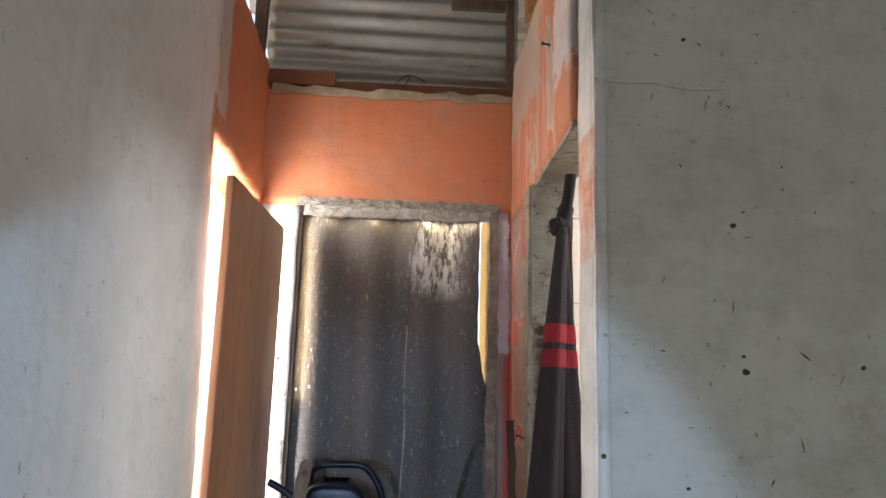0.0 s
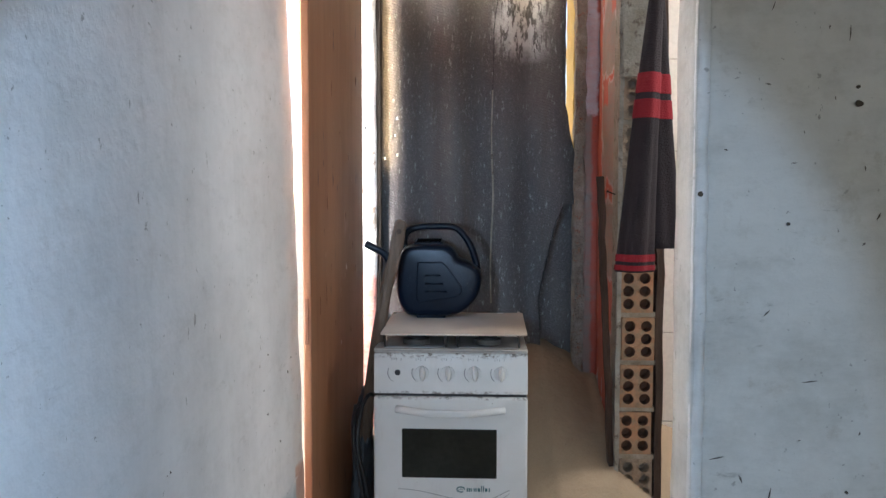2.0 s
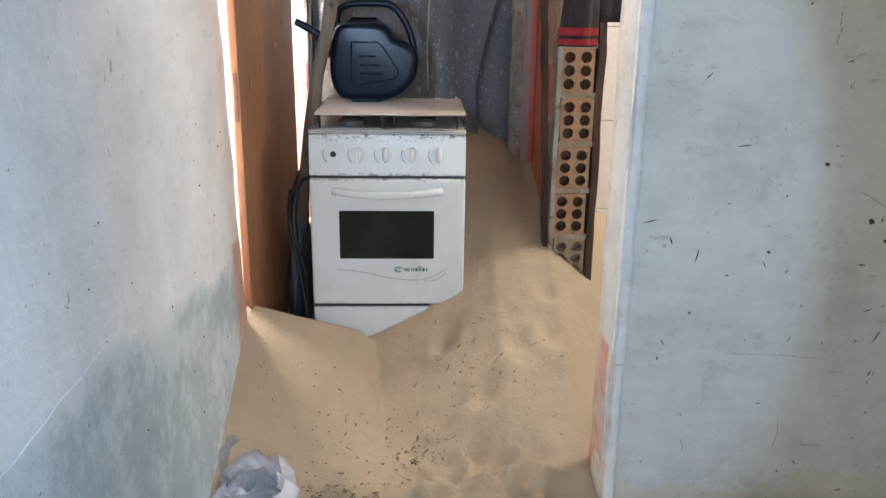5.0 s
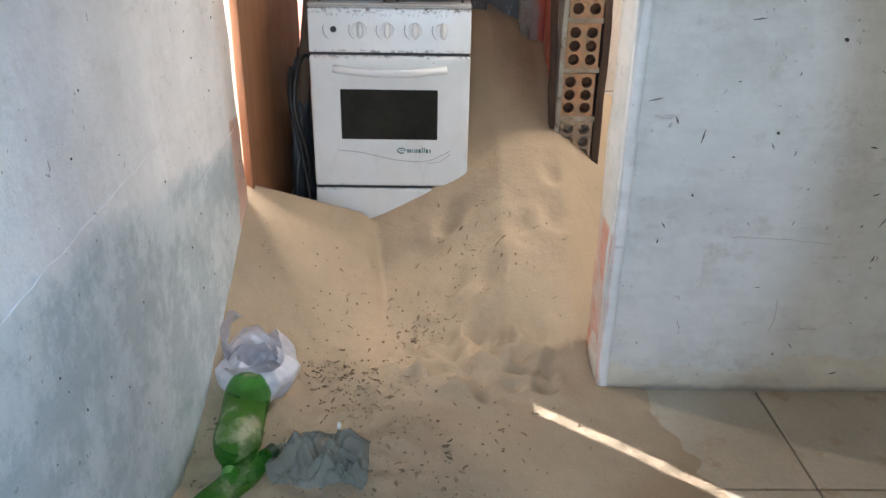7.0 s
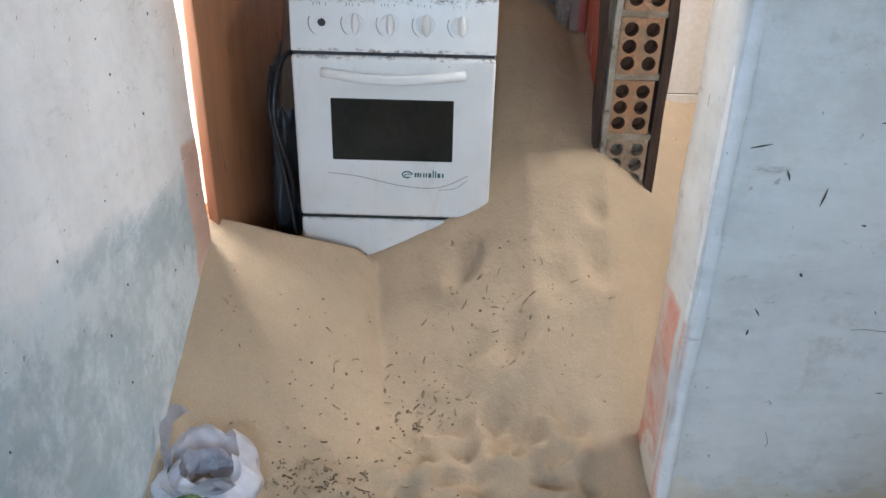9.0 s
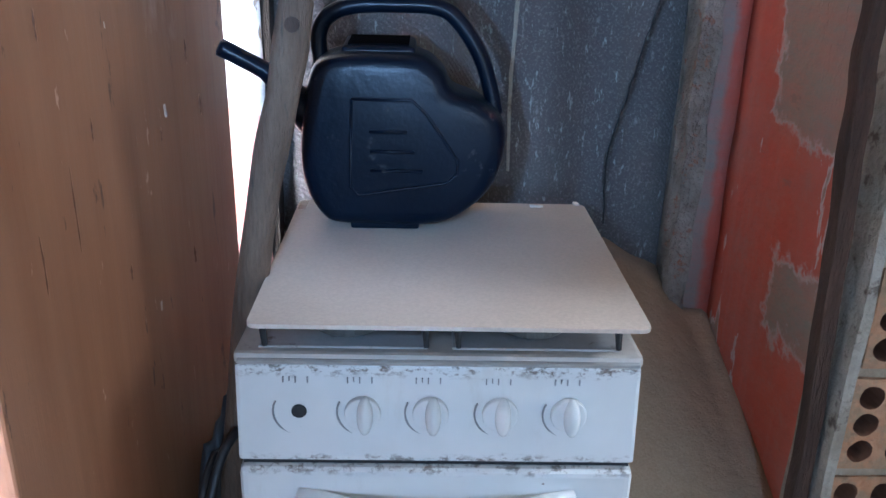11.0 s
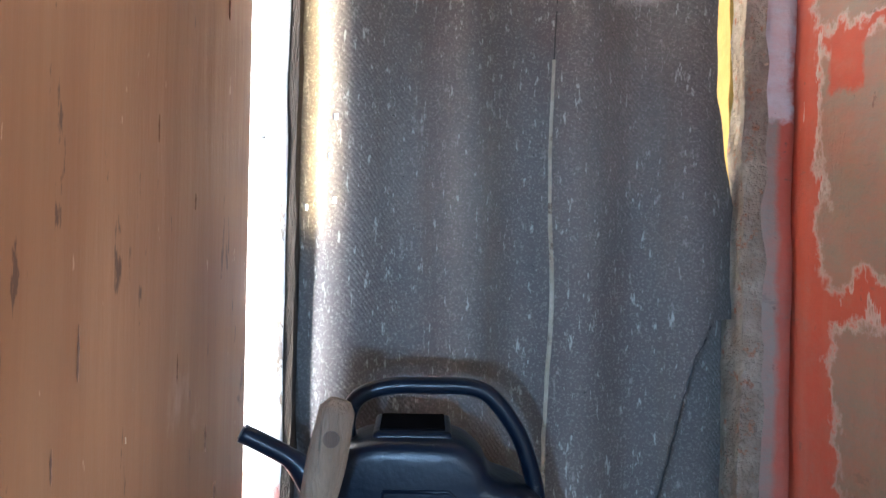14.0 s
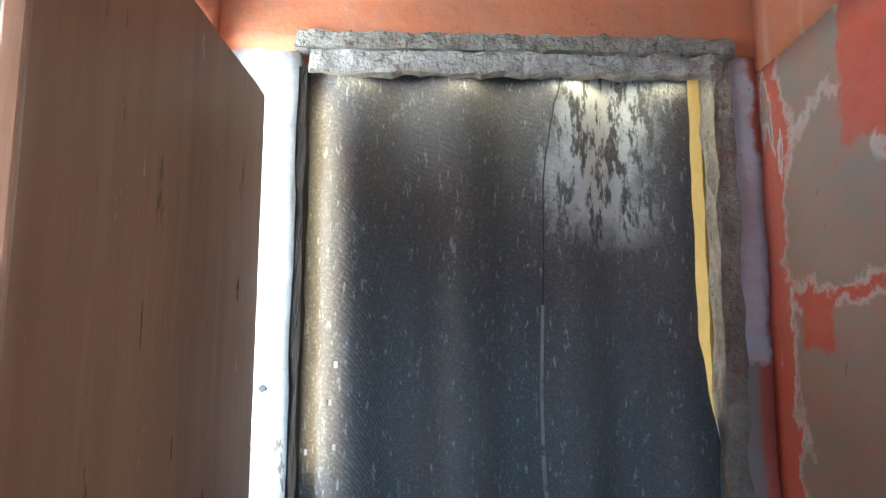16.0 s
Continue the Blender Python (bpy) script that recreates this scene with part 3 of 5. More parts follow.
rng_sand = random.Random(12)
DENTS = [(rng_sand.uniform(0.04, 0.38), rng_sand.uniform(1.85, 2.3), rng_sand.uniform(0.035, 0.07), rng_sand.uniform(0.011, 0.023)) for _ in range(14)]
DENTS += [(rng_sand.uniform(-0.05, 0.34), rng_sand.uniform(1.62, 1.90), rng_sand.uniform(0.022, 0.045), rng_sand.uniform(0.012, 0.022)) for _ in range(34)]


def dents(x, y):
    """Old footprints: hollows with a low pushed-up rim."""
    out = 0.0
    for cx, cy, r, deep in DENTS:
        d2 = ((x - cx) ** 2 + (y - cy) ** 2) / (r * r)
        if d2 < 6:
            out += deep * (-math.exp(-1.6 * d2) + 0.45 * math.exp(-3.0 * (math.sqrt(d2) - 1.25) ** 2) * (1 + 0.8 * (cy - y) / r))
    return out


def sand_height(x, y):
    rise = 0.60 * (min(y, 2.37) - 1.80) + 0.38 * max(0.0, y - 2.37)
    right = rise + 0.50 * (min(x, 0.22) - 0.15) + 0.05 * min(1, max(0, (x - 0.1) / 0.2)) * min(1, max(0, (y - 1.9) / 0.4))
    right += 0.15 * min(1, max(0, (y - 2.45) / 0.45)) * min(1, max(0, 1 - (x - 0.15) / 0.22))
    right -= 0.75 * max(0.0, x - 0.40)
    if x > 0.40 and y > 1.9:
        right = smooth_max(right, 0.16 + 0.35 * (y - 2.2) + 0.1 * (x - 0.6), 0.05)
    crest = 2.20 + 0.40 * (x + 0.51)
    left = 0.455 * (min(y, crest) - 1.42) - 0.62 * (x + 0.51) - 0.55 * max(0.0, y - crest)
    left -= 0.6 * max(0.0, x - np.interp(y, (1.70, 1.85, 2.05, 2.30), (-0.08, -0.10, -0.14, -0.20)))
    near = 0.016 + 0.008 * noise.noise(Vector((x * 2.5, y * 2.5, 3))) - 0.10 * max(0, x - 0.40 + 0.3 * (y - 1.5))
    h = smooth_max(smooth_max(left, right, 0.006), near, 0.05)
    if y > 2.4 and x < -0.2:
        h = max(h, 0.10)
    steps = max(0.0, noise.noise(Vector((x * 9, y * 9, 11)))) * min(1, max(0, (x + 0.05) * 6)) * min(1, max(0, (2.5 - y) * 3)) * min(1, max(0, (y - 1.6) * 4))
    flat = min(1, max(0, (1.95 - y) * 4))
    churned = max(0.0, 1 - ((x + 0.15) / 0.17) ** 2 - ((y - 1.71) / 0.10) ** 2)
    h += churned * (0.020 * abs(noise.noise(Vector((x * 26, y * 26, 41)))) + 0.010 * noise.noise(Vector((x * 60, y * 60, 43))))
    ripple = 0.0028 * min(1, max(0, (0.08 - x) * 6)) * math.sin(70 * (y + 0.35 * x) + 5 * noise.noise(Vector((x * 4, y * 4, 21)))) * max(0, noise.noise(Vector((x * 3, y * 3, 31))) + 0.25) * flat * min(1, max(0, (y - 1.0) * 3))
    return h - 0.012 * steps + ripple + dents(x, y) + 0.006 * noise.noise(Vector((x * 5, y * 5, 0))) + (0.0025 + 0.0105 * flat * min(1, max(0.1, (0.14 - x) * 5 + 8 * max(0, y - 1.6)))) * noise.noise(Vector((x * 22, y * 22, 5))) + 0.0025 * (1 - abs(noise.noise(Vector((x * 11, y * 16, 9))))) * flat


def sand_sheet(x0, x1, y0, y1, step):
    bm = bmesh.new()
    nx, ny = int((x1 - x0) / step), int((y1 - y0) / step)
    g = [[bm.verts.new((x0 + step * i, y0 + step * j, sand_height(x0 + step * i, y0 + step * j))) for i in range(nx + 1)] for j in range(ny + 1)]
    for a, b in zip(g, g[1:]):
        for i in range(nx):
            bm.faces.new((a[i], a[i + 1], b[i + 1], b[i]))
    return bm


tagged(emit("sand_drift", sand_sheet(-0.64, 1.5, 0.2, 3.1, 0.010), SAND, smooth=True), "pale brown wind-blown sand drifted into the corridor", "sand", "", "stuff")



def at_sand(x, y):
    return sand_height(x, y)


structure("sand_bank", roughen(box(-40, -0.62, -20, 30, -0.3, 0.27), 0.7, 0.02), SAND, "sunlit sand banked against the house", "ground")

# ---- blocked doorway ----
doorway = thing("door_frame", "rough crumbling cement door frame with chipped edges", "door frame", "structure")
part("post", slab(-0.411, -0.394, BY + 0.004, BY + 0.10, -0.02, 2.12, 0.010, 45, 0.006), ROTTEN, doorway, "dark rotten wooden post")
part("post", slab(0.326, 0.362, BY - 0.012, BY + 0.045, 0.3, 2.16, 0.010, 42, 0.010, 3), FRAME_CEMENT, doorway)
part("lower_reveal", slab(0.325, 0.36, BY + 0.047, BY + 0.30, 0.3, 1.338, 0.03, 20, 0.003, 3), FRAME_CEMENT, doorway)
# upper reveal coloured ochre for the sunlight in the gap; cement below
part("reveal", slab(0.324, 0.36, BY + 0.047, BY + 0.30, 1.342, 2.16, 0.03, 20, 0.003, 3), plain("sun_yellow_reveal", (0.62, 0.42, 0.10), (0.55, 0.36, 0.09), 8, 0.9), doorway, "outer reveal with the yellow of sunlight put into its colour")
part("lintel", slab(-0.415, 0.365, BY - 0.018, BY + 0.02, 2.148, 2.178, 0.008, 36, 0.008, 5), CRUMBLE, doorway)
part("ledge", slab(-0.39, 0.33, BY - 0.009, BY + 0.014, 2.108, 2.148, 0.008, 34, 0.009, 7), plain("pale_crumbling_mortar", (0.36, 0.32, 0.27), (0.55, 0.51, 0.46), 26, 0.95, 0, 90, 0.9, dirt=(0.16, 0.12, 0.09), dirt_amount=0.58), doorway, "crumbling mortar ledge")

PITCH, SHEET_X, SHEET_Y = 0.193, -0.4095, BY + 0.036


def sheet_y(x):
    return SHEET_Y + 0.020 * math.cos(2 * math.pi * (x - SHEET_X) / PITCH)


def doorway_sheet():
    n, m = 88, 190
    z0, z1 = 0.15, 2.147
    bm = bmesh.new()
    rows = []
    for k in range(m + 1):
        z = z0 + (z1 - z0) * k / m
        edge = 0.334 - 0.044 * min(1, max(0, (z - 1.42) / 0.22)) + 0.004 * noise.noise(Vector((0, 0, z * 14)))
        row = []
        for i in range(n + 1):
            x = SHEET_X + 0.015 + (0.316 - SHEET_X) * i / n
            x = min(x, edge - 0.0002 * (n - i))
            row.append(bm.verts.new((x, sheet_y(x) + 0.003 * noise.noise(Vector((x * 4, z * 2, 1))), z)))
        rows.append(row)
    holes = ((-0.336, 1.591), (-0.340, 1.536), (-0.380, 1.45), (-0.335, 1.46))
    for a, b in zip(rows, rows[1:]):
        for i in range(n):
            mid = (a[i].co + b[i + 1].co) / 2
            if mid.z < 1.27 and mid.x > np.interp(mid.z, (0.80, 0.93, 1.05, 1.19, 1.27), (0.205, 0.202, 0.225, 0.255, 0.290)):
                continue
            if any(abs(mid.x - hx) < 0.0042 and abs(mid.z - hz) < 0.0052 for hx, hz in holes):
                continue
            bm.faces.new((a[i], a[i + 1], b[i + 1], b[i]))
    bmesh.ops.recalc_face_normals(bm, faces=bm.faces)
    return bm


sheet = thing("corrugated_sheet", "grey weathered corrugated fibre-cement sheet blocking the doorway", "sheet")
wavy = part("sheet", doorway_sheet(), FIBRE, sheet, smooth=True)
wavy.modifiers.new("thickness", "SOLIDIFY").thickness = 0.005


def crack(points, r, material, name, parent, label=""):
    line = [Vector((p.x + 0.003 * noise.noise(p * 40), sheet_y(p.x) - 0.005, p.z)) for p in curve_through([(x, 0, z) for x, z in points], 8)]
    return part(name, tube(line, r, 6), material, parent, label)


crack([(0.060, 2.11), (0.042, 2.03), (0.028, 1.92), (0.027, 1.80), (0.024, 1.70)], 0.0022, BLACK, "crack", sheet, "dark split in the sheet")
crack([(0.290, 1.27), (0.255, 1.19), (0.225, 1.05), (0.202, 0.93), (0.205, 0.80)], 0.0018, BLACK, "crack", sheet, "dark split in the sheet")
crack([(0.024, 1.70), (0.020, 1.5), (0.026, 1.3), (0.018, 1.1), (0.02, 0.9)], 0.004, CEMENT, "edge_line", sheet, "pale worn edge of the overlap")
broken = thing("broken_sheet_piece", "broken corner of a fibre-cement sheet behind the split", "sheet")
piece = slab(0.15, 0.340, BY + 0.070, BY + 0.076, 0.30, 1.36, 0.012, 12, 0.0015)
for v in piece.verts:
    v.co.y += 0.010 * math.cos(2 * math.pi * (v.co.x - 0.21) / 0.15)
part("piece", piece, FIBRE, broken, "", True)

# ---- brown door ----
door = thing("door_leaf", "brown painted wooden door leaf standing ajar in the side doorway", "door")
turn = pose(-0.492, 2.222, 0.08, 0, 0, -math.degrees(math.atan2(0.047, 0.64)))


def leaf():
    bm = slab(-0.024, 0, -0.035, 0.628, 0, 1.95, 0.05, 10, 0.0)
    for v in bm.verts:
        if v.co.z > 1.94:
            v.co.z += 0.004 * noise.noise(v.co * 30)
        if v.co.x > -0.001 and -0.034 < v.co.y < 0.627:
            v.co.x += 0.0015 * noise.noise(v.co * 5)
    rim = [e for e in bm.edges if len(e.link_faces) == 2 and e.calc_face_angle() > 1.2]
    bmesh.ops.bevel(bm, geom=rim, offset=0.004, segments=2, profile=0.6, affect="EDGES")
    bm.transform(turn)
    return bm


part("panel", leaf(), DOOR_PAINT, door, smooth=False)
part("lock_plate", box(-0.018, -0.006, -0.0365, -0.034, 0.80, 0.93, 0.001, m=turn), plain("worn_brass", (0.20, 0.09, 0.05), (0.15, 0.07, 0.04), 20, 0.5, 0.3), door, "painted-over lock plate")
for y, z, w, h in ((0.23, 1.10, 0.009, 0.022), (0.37, 0.98, 0.006, 0.016), (0.30, 0.74, 0.006, 0.014)):
    part("chip", roughen(box(-0.002, 0.0008, y, y + w, z, z + h, 0.0008, m=turn), 90, 0.004), CARD, door, "chipped paint")

def gouge(y, z, length, w):
    """A torn splinter mark: dark hollow with a pale lip."""
    w *= 0.75
    for shift, material, k in ((0.0, GOUGE, 1.0), (w * 1.1, SPLINTER, 0.6)):
        line = [turn @ Vector((0.0008, y + shift + 0.25 * w * math.sin(7 * u + z * 40), z + length * (u - 0.5))) for u in (0, 0.2, 0.4, 0.6, 0.8, 1)]
        part("gouge", tube(line, [w * k * q for q in (0.15, 0.7, 0.45, 0.9, 0.5, 0.15)], 6), material, door, "splintered gouge in the paint")


GOUGE = plain("raw_dark_splinter", (0.12, 0.055, 0.03), (0.17, 0.08, 0.045), 40, 0.8)
SPLINTER = plain("raw_pale_splinter", (0.46, 0.27, 0.17), (0.36, 0.20, 0.12), 40, 0.8)
for y, z, length, w in ((0.143, 1.201, 0.05, 0.0016), (0.104, 1.114, 0.03, 0.0014), (0.46, 1.056, 0.035, 0.0022), (0.497, 0.976, 0.03, 0.0030), (0.128, 0.932, 0.09, 0.0013), (0.182, 1.003, 0.025, 0.0014), (0.429, 0.772, 0.025, 0.0030),
                        (0.059, 0.899, 0.06, 0.0016), (0.364, 1.157, 0.035, 0.0011), (0.354, 0.962, 0.02, 0.0012), (0.231, 0.823, 0.02, 0.0020), (0.30, 1.42, 0.03, 0.0012), (0.52, 1.62, 0.035, 0.0022), (0.20, 1.55, 0.05, 0.0010), (0.41, 1.35, 0.02, 0.0014)):
    gouge(y, z, length, w)

# ---- stove ----
SX0, SX1, SY0, SY1 = -0.345, 0.125, 2.37, 2.83
stove = thing("gas_stove", "dusty white enamel gas stove half buried in sand", "stove")
part("body", box(SX0 + 0.004, SX1 - 0.004, SY0 + 0.03, SY1, 0.05, 0.815, 0.008, 2), ENAMEL, stove)


def wedge(x0, x1, z0, z1, y_low, y_high, back):
    bm = bmesh.new()
    a = [bm.verts.new(p) for p in ((x0, y_low, z0), (x1, y_low, z0), (x1, y_high, z1), (x0, y_high, z1), (x0, back, z0), (x1, back, z0), (x1, back, z1), (x0, back, z1))]
    for f in ((0, 1, 2, 3), (5, 4, 7, 6), (4, 0, 3, 7), (1, 5, 6, 2), (3, 2, 6, 7), (4, 5, 1, 0)):
        bm.faces.new([a[k] for k in f])
    bmesh.ops.recalc_face_normals(bm, faces=bm.faces)
    bmesh.ops.bevel(bm, geom=bm.edges[:], offset=0.005, segments=2, profile=0.6, affect="EDGES")
    return bm


panel = part("control_panel", wedge(SX0, SX1, 0.698, 0.822, SY0 + 0.004, SY0 + 0.016, SY0 + 0.06), ENAMEL_STAINED, stove)
KNOB_Z, KNOB_Y = 0.762, SY0 + 0.0095


def disc(x, y, z, r, depth, n=24, bevel=0.002):
    return cylinder((x, y + 0.002, z), (x, y - depth, z), r, r, n, bevel)


for x in (-0.272, -0.198, -0.119, -0.038, 0.042):
    ring = [(x + 0.030 * math.cos(a), KNOB_Y - 0.0007, KNOB_Z + 0.030 * math.sin(a)) for a in [math.pi * (0.85 + 0.06 * k) for k in range(14)]]
    part("dial_mark", tube(ring, 0.0013, 6), GREY_LINE, panel)
    part("dial_print", join([box(x - 0.018 + 0.007 * k, x - 0.0165 + 0.007 * k, KNOB_Y + 0.0015, KNOB_Y + 0.004, 0.799 + 0.002 * (k % 2), 0.806, 0) for k in range(5) if k != 3]), GREY_LINE, panel)
    if x < -0.25:
        part("spindle_hole", disc(x, KNOB_Y, KNOB_Z, 0.009, 0.001), BLACK, panel)
        continue
    knob = part("knob", disc(x, KNOB_Y, KNOB_Z, 0.021, 0.007, 28), ENAMEL, panel)
    grip = bmesh.new()
    bmesh.ops.create_uvsphere(grip, u_segments=16, v_segments=10, radius=1)
    grip.transform(Matrix.Translation((x + 0.003, KNOB_Y - 0.008, KNOB_Z)) @ Matrix.Diagonal((0.0095, 0.018, 0.024, 1)))
    part("grip", grip, ENAMEL, knob, "", True)

oven_door = part("oven_door", box(SX0, SX1, SY0, SY0 + 0.05, 0.290, 0.690, 0.010, 3), ENAMEL_STAINED, stove)
part("oven_window", box(-0.258, 0.031, SY0 - 0.0025, SY0 + 0.01, 0.440, 0.592, 0.002), BLACK_GLASS, oven_door, "dark oven glass")
bar = [(-0.275 + 0.33 * k / 14, SY0 - 0.028 * min(1, 3.2 * min(k, 14 - k) / 14), 0.652 - 0.007 * math.sin(math.pi * k / 14)) for k in range(15)]
handle_bm = tube(bar, 0.0115, 14)
for v in handle_bm.verts:
    v.co.y = max(v.co.y, SY0 - 0.034)
part("oven_handle", handle_bm, ENAMEL, oven_door, "white plastic handle", True)
part("wave_line", tube(curve_through([(-0.27, SY0 - 0.0005, 0.405), (-0.20, SY0 - 0.0005, 0.398), (-0.09, SY0 - 0.0005, 0.375), (0.0, SY0 - 0.0005, 0.373), (0.07, SY0 - 0.0005, 0.405)]), 0.0009, 5), GREY_LINE, oven_door)
part("wave_line", tube(curve_through([(0.0, SY0 - 0.0005, 0.366), (0.04, SY0 - 0.0005, 0.372), (0.07, SY0 - 0.0005, 0.395)]), 0.0008, 5), GREY_LINE, oven_door)
swirl = [(-0.078 + 0.012 * math.cos(a), SY0 - 0.0005, 0.405 + 0.008 * math.sin(a)) for a in [0.3 * k for k in range(19)]]
marks = [tube(swirl, 0.0018, 5), tube([(-0.086, SY0 - 0.0005, 0.402), (-0.078, SY0 - 0.0005, 0.407), (-0.070, SY0 - 0.0005, 0.405)], 0.0012, 5)]
for x, w, h in ((-0.060, 0.0045, 0.011), (-0.0535, 0.0045, 0.011), (-0.047, 0.0035, 0.011), (-0.039, 0.0035, 0.011), (-0.033, 0.0035, 0.011), (-0.026, 0.007, 0.011), (-0.016, 0.003, 0.019), (-0.010, 0.003, 0.017), (-0.004, 0.007, 0.011), (0.007, 0.004, 0.011)):
    marks.append(box(x, x + w, SY0 - 0.001, SY0 + 0.002, 0.399, 0.399 + h))
part("badge", join(marks), TEAL, oven_door, "small teal maker's badge as plain marks")
# black strips stand for the shade in the gaps before the white body
for z0, z1 in ((0.688, 0.701), (0.277, 0.293)):
    part("gap_shade", box(SX0 + 0.004, SX1 - 0.004, SY0 + 0.012, SY0 + 0.045, z0, z1), BLACK, stove, "black strip standing for the shade in the gap")
part("drawer_front", box(SX0, SX1, SY0 + 0.003, SY0 + 0.05, 0.06, 0.280, 0.010, 3), ENAMEL_STAINED, stove)
hob = part("hob", box(SX0, SX1, SY0 + 0.012, SY1, 0.822, 0.836, 0.006, 2), ENAMEL_DUSTY, stove, "stained enamel hob with a rusty front edge")
part("edge_trim", box(SX0 + 0.004, SX1 - 0.004, SY0 + 0.008, SY0 + 0.016, 0.823, 0.830, 0.002), ENAMEL_TOP, hob, "rusty metal edge")
BURNER = plain("sooty_burner", (0.10, 0.095, 0.09), (0.16, 0.15, 0.13), 20, 0.6, 0.2)
for x0 in (-0.318, -0.095):
    part("burner_well", box(x0, x0 + 0.195, SY0 + 0.026, SY1 - 0.04, 0.8355, 0.8385, 0.001), STEEL_TRAY, hob, "stained steel burner tray")
    for y0 in (SY0 + 0.088, SY0 + 0.30):
        burner = part("burner", disc(0, 0, 0, 0.042, 0.014), BURNER, hob, "dark burner")
        burner.matrix_local = pose(x0 + 0.0975, y0, 0.842, -90)
        cap = part("burner_cap", disc(0, -0.014, 0, 0.03, 0.008), BLACK, burner)
    g = [tube([(x0 + a, SY0 + 0.03 + b, 0.878), (x0 + c, SY0 + 0.03 + d, 0.878)], 0.003, 6) for a, b, c, d in ((0.0, 0, 0.195, 0), (0.195, 0, 0.195, 0.34), (0.195, 0.34, 0, 0.34), (0, 0.34, 0, 0), (0, 0.17, 0.195, 0.17), (0.0975, 0, 0.0975, 0.34))]
    part("grate", join(g), BLACK, hob, "black wire grate")
    for a in (0.004, 0.19):
        for b in (0.0, 0.34):
            part("grate_foot", tube([(x0 + a, SY0 + 0.03 + b, 0.880), (x0 + a + 0.003, SY0 + 0.028 + b, 0.838)], [0.0055, 0.0035], 6), BLACK, hob)

card = thing("cardboard_sheet", "grey-brown cardboard sheet lying over the stove burners", "cardboard")


def card_bm():
    bm = bmesh.new()
    r, out = 0.012, []
    for cx, cy, a0 in ((0.121 - r, 2.352 + r, -90), (0.130 - r, 2.818 - r, 0), (-0.333 + r, 2.818 - r, 90), (-0.321 + r, 2.352 + r, 180)):
        out += [(cx + r * math.cos(radians(a0 + 18 * k)), cy + r * math.sin(radians(a0 + 18 * k))) for k in range(6)]
    low = [bm.verts.new((x, y, 0.8815)) for x, y in out]
    high = [bm.verts.new((x, y, 0.8865)) for x, y in out]
    bm.faces.new(low[::-1])
    bm.faces.new(high)
    for k in range(len(out)):
        bm.faces.new((low[k], low[(k + 1) % len(out)], high[(k + 1) % len(out)], high[k]))
    return bm


part("sheet", card_bm(), CARD, card)
part("tape", box(-0.330, -0.318, 2.765, 2.812, 0.8867, 0.8874), plain("glossy_tape", (0.36, 0.30, 0.24), (0.42, 0.36, 0.3), 20, 0.25), card, "strip of glossy tape")
# solid white chip stands for a spot of sunlight on the cardboard
scrap = thing("sun_spot_chip", "tiny white chip standing for a sun spot on the cardboard", "scrap")
part("scrap", roughen(box(0.040, 0.062, 2.795, 2.808, 0.887, 0.889, 0.0007), 40, 0.002), plain("sun_spot_white", (0.85, 0.85, 0.83), (0.8, 0.8, 0.78), 20, 0.4), scrap)
scrap = thing("paper_scrap", "small crumpled paper scrap at the cardboard's edge", "scrap")
part("scrap", roughen(box(0.112, 0.122, 2.806, 2.816, 0.887, 0.893, 0.002), 60, 0.003), CARD, scrap)

# ---- watering can ----
can = thing("watering_can", "navy blue plastic watering can with a ribbed side", "watering can")
CAN_Y = 2.725
outline = curve_through([(x, 0, z) for x, z in ((-0.245, 0.893), (-0.14, 0.892), (-0.085, 0.905), (-0.036, 0.948), (-0.017, 1.005), (-0.022, 1.050), (-0.055, 1.077), (-0.092, 1.092),
                                              (-0.108, 1.118), (-0.138, 1.139), (-0.19, 1.142), (-0.255, 1.139), (-0.288, 1.118), (-0.302, 1.06), (-0.309, 0.99), (-0.298, 0.935), (-0.273, 0.900), (-0.245, 0.893))], 5)[:-1]


def can_body():
    bm = bmesh.new()
    mid = Vector((-0.175, 0, 1.01))
    rings = []
    for k in range(13):
        a = math.pi * (k / 12 - 0.5)
        s, c = math.sin(a), math.cos(a)
        y = 0.066 * math.copysign(abs(s) ** 0.55, s)
        inset = 0.028 * (1 - abs(c) ** 0.6)
        ring = []
        for p in outline:
            d = p - mid
            q = mid + d * (1 - inset / d.length)
            ring.append(bm.verts.new((q.x, CAN_Y + y, q.z)))
        rings.append(ring)
    n = len(outline)
    for a, b in zip(rings, rings[1:]):
        for j in range(n):
            bm.faces.new((a[j], a[(j + 1) % n], b[(j + 1) % n], b[j]))
    bm.faces.new(rings[0][::-1])
    bm.faces.new(rings[-1])
    bmesh.ops.recalc_face_normals(bm, faces=bm.faces)
    return bm


body = part("body", can_body(), NAVY, can, "", True)
part("foot", box(-0.238, -0.138, CAN_Y - 0.05, CAN_Y + 0.05, 0.887, 0.900, 0.004, 2), NAVY, can)
part("handle", tube(curve_through([(-0.280, CAN_Y, 1.115), (-0.283, CAN_Y, 1.155), (-0.268, CAN_Y, 1.183), (-0.232, CAN_Y, 1.197), (-0.175, CAN_Y, 1.199), (-0.118, CAN_Y, 1.197), (-0.088, CAN_Y, 1.180), (-0.056, CAN_Y, 1.135), (-0.038, CAN_Y, 1.085), (-0.030, CAN_Y, 1.05)]), 0.0115, 12), NAVY, can, "", True)
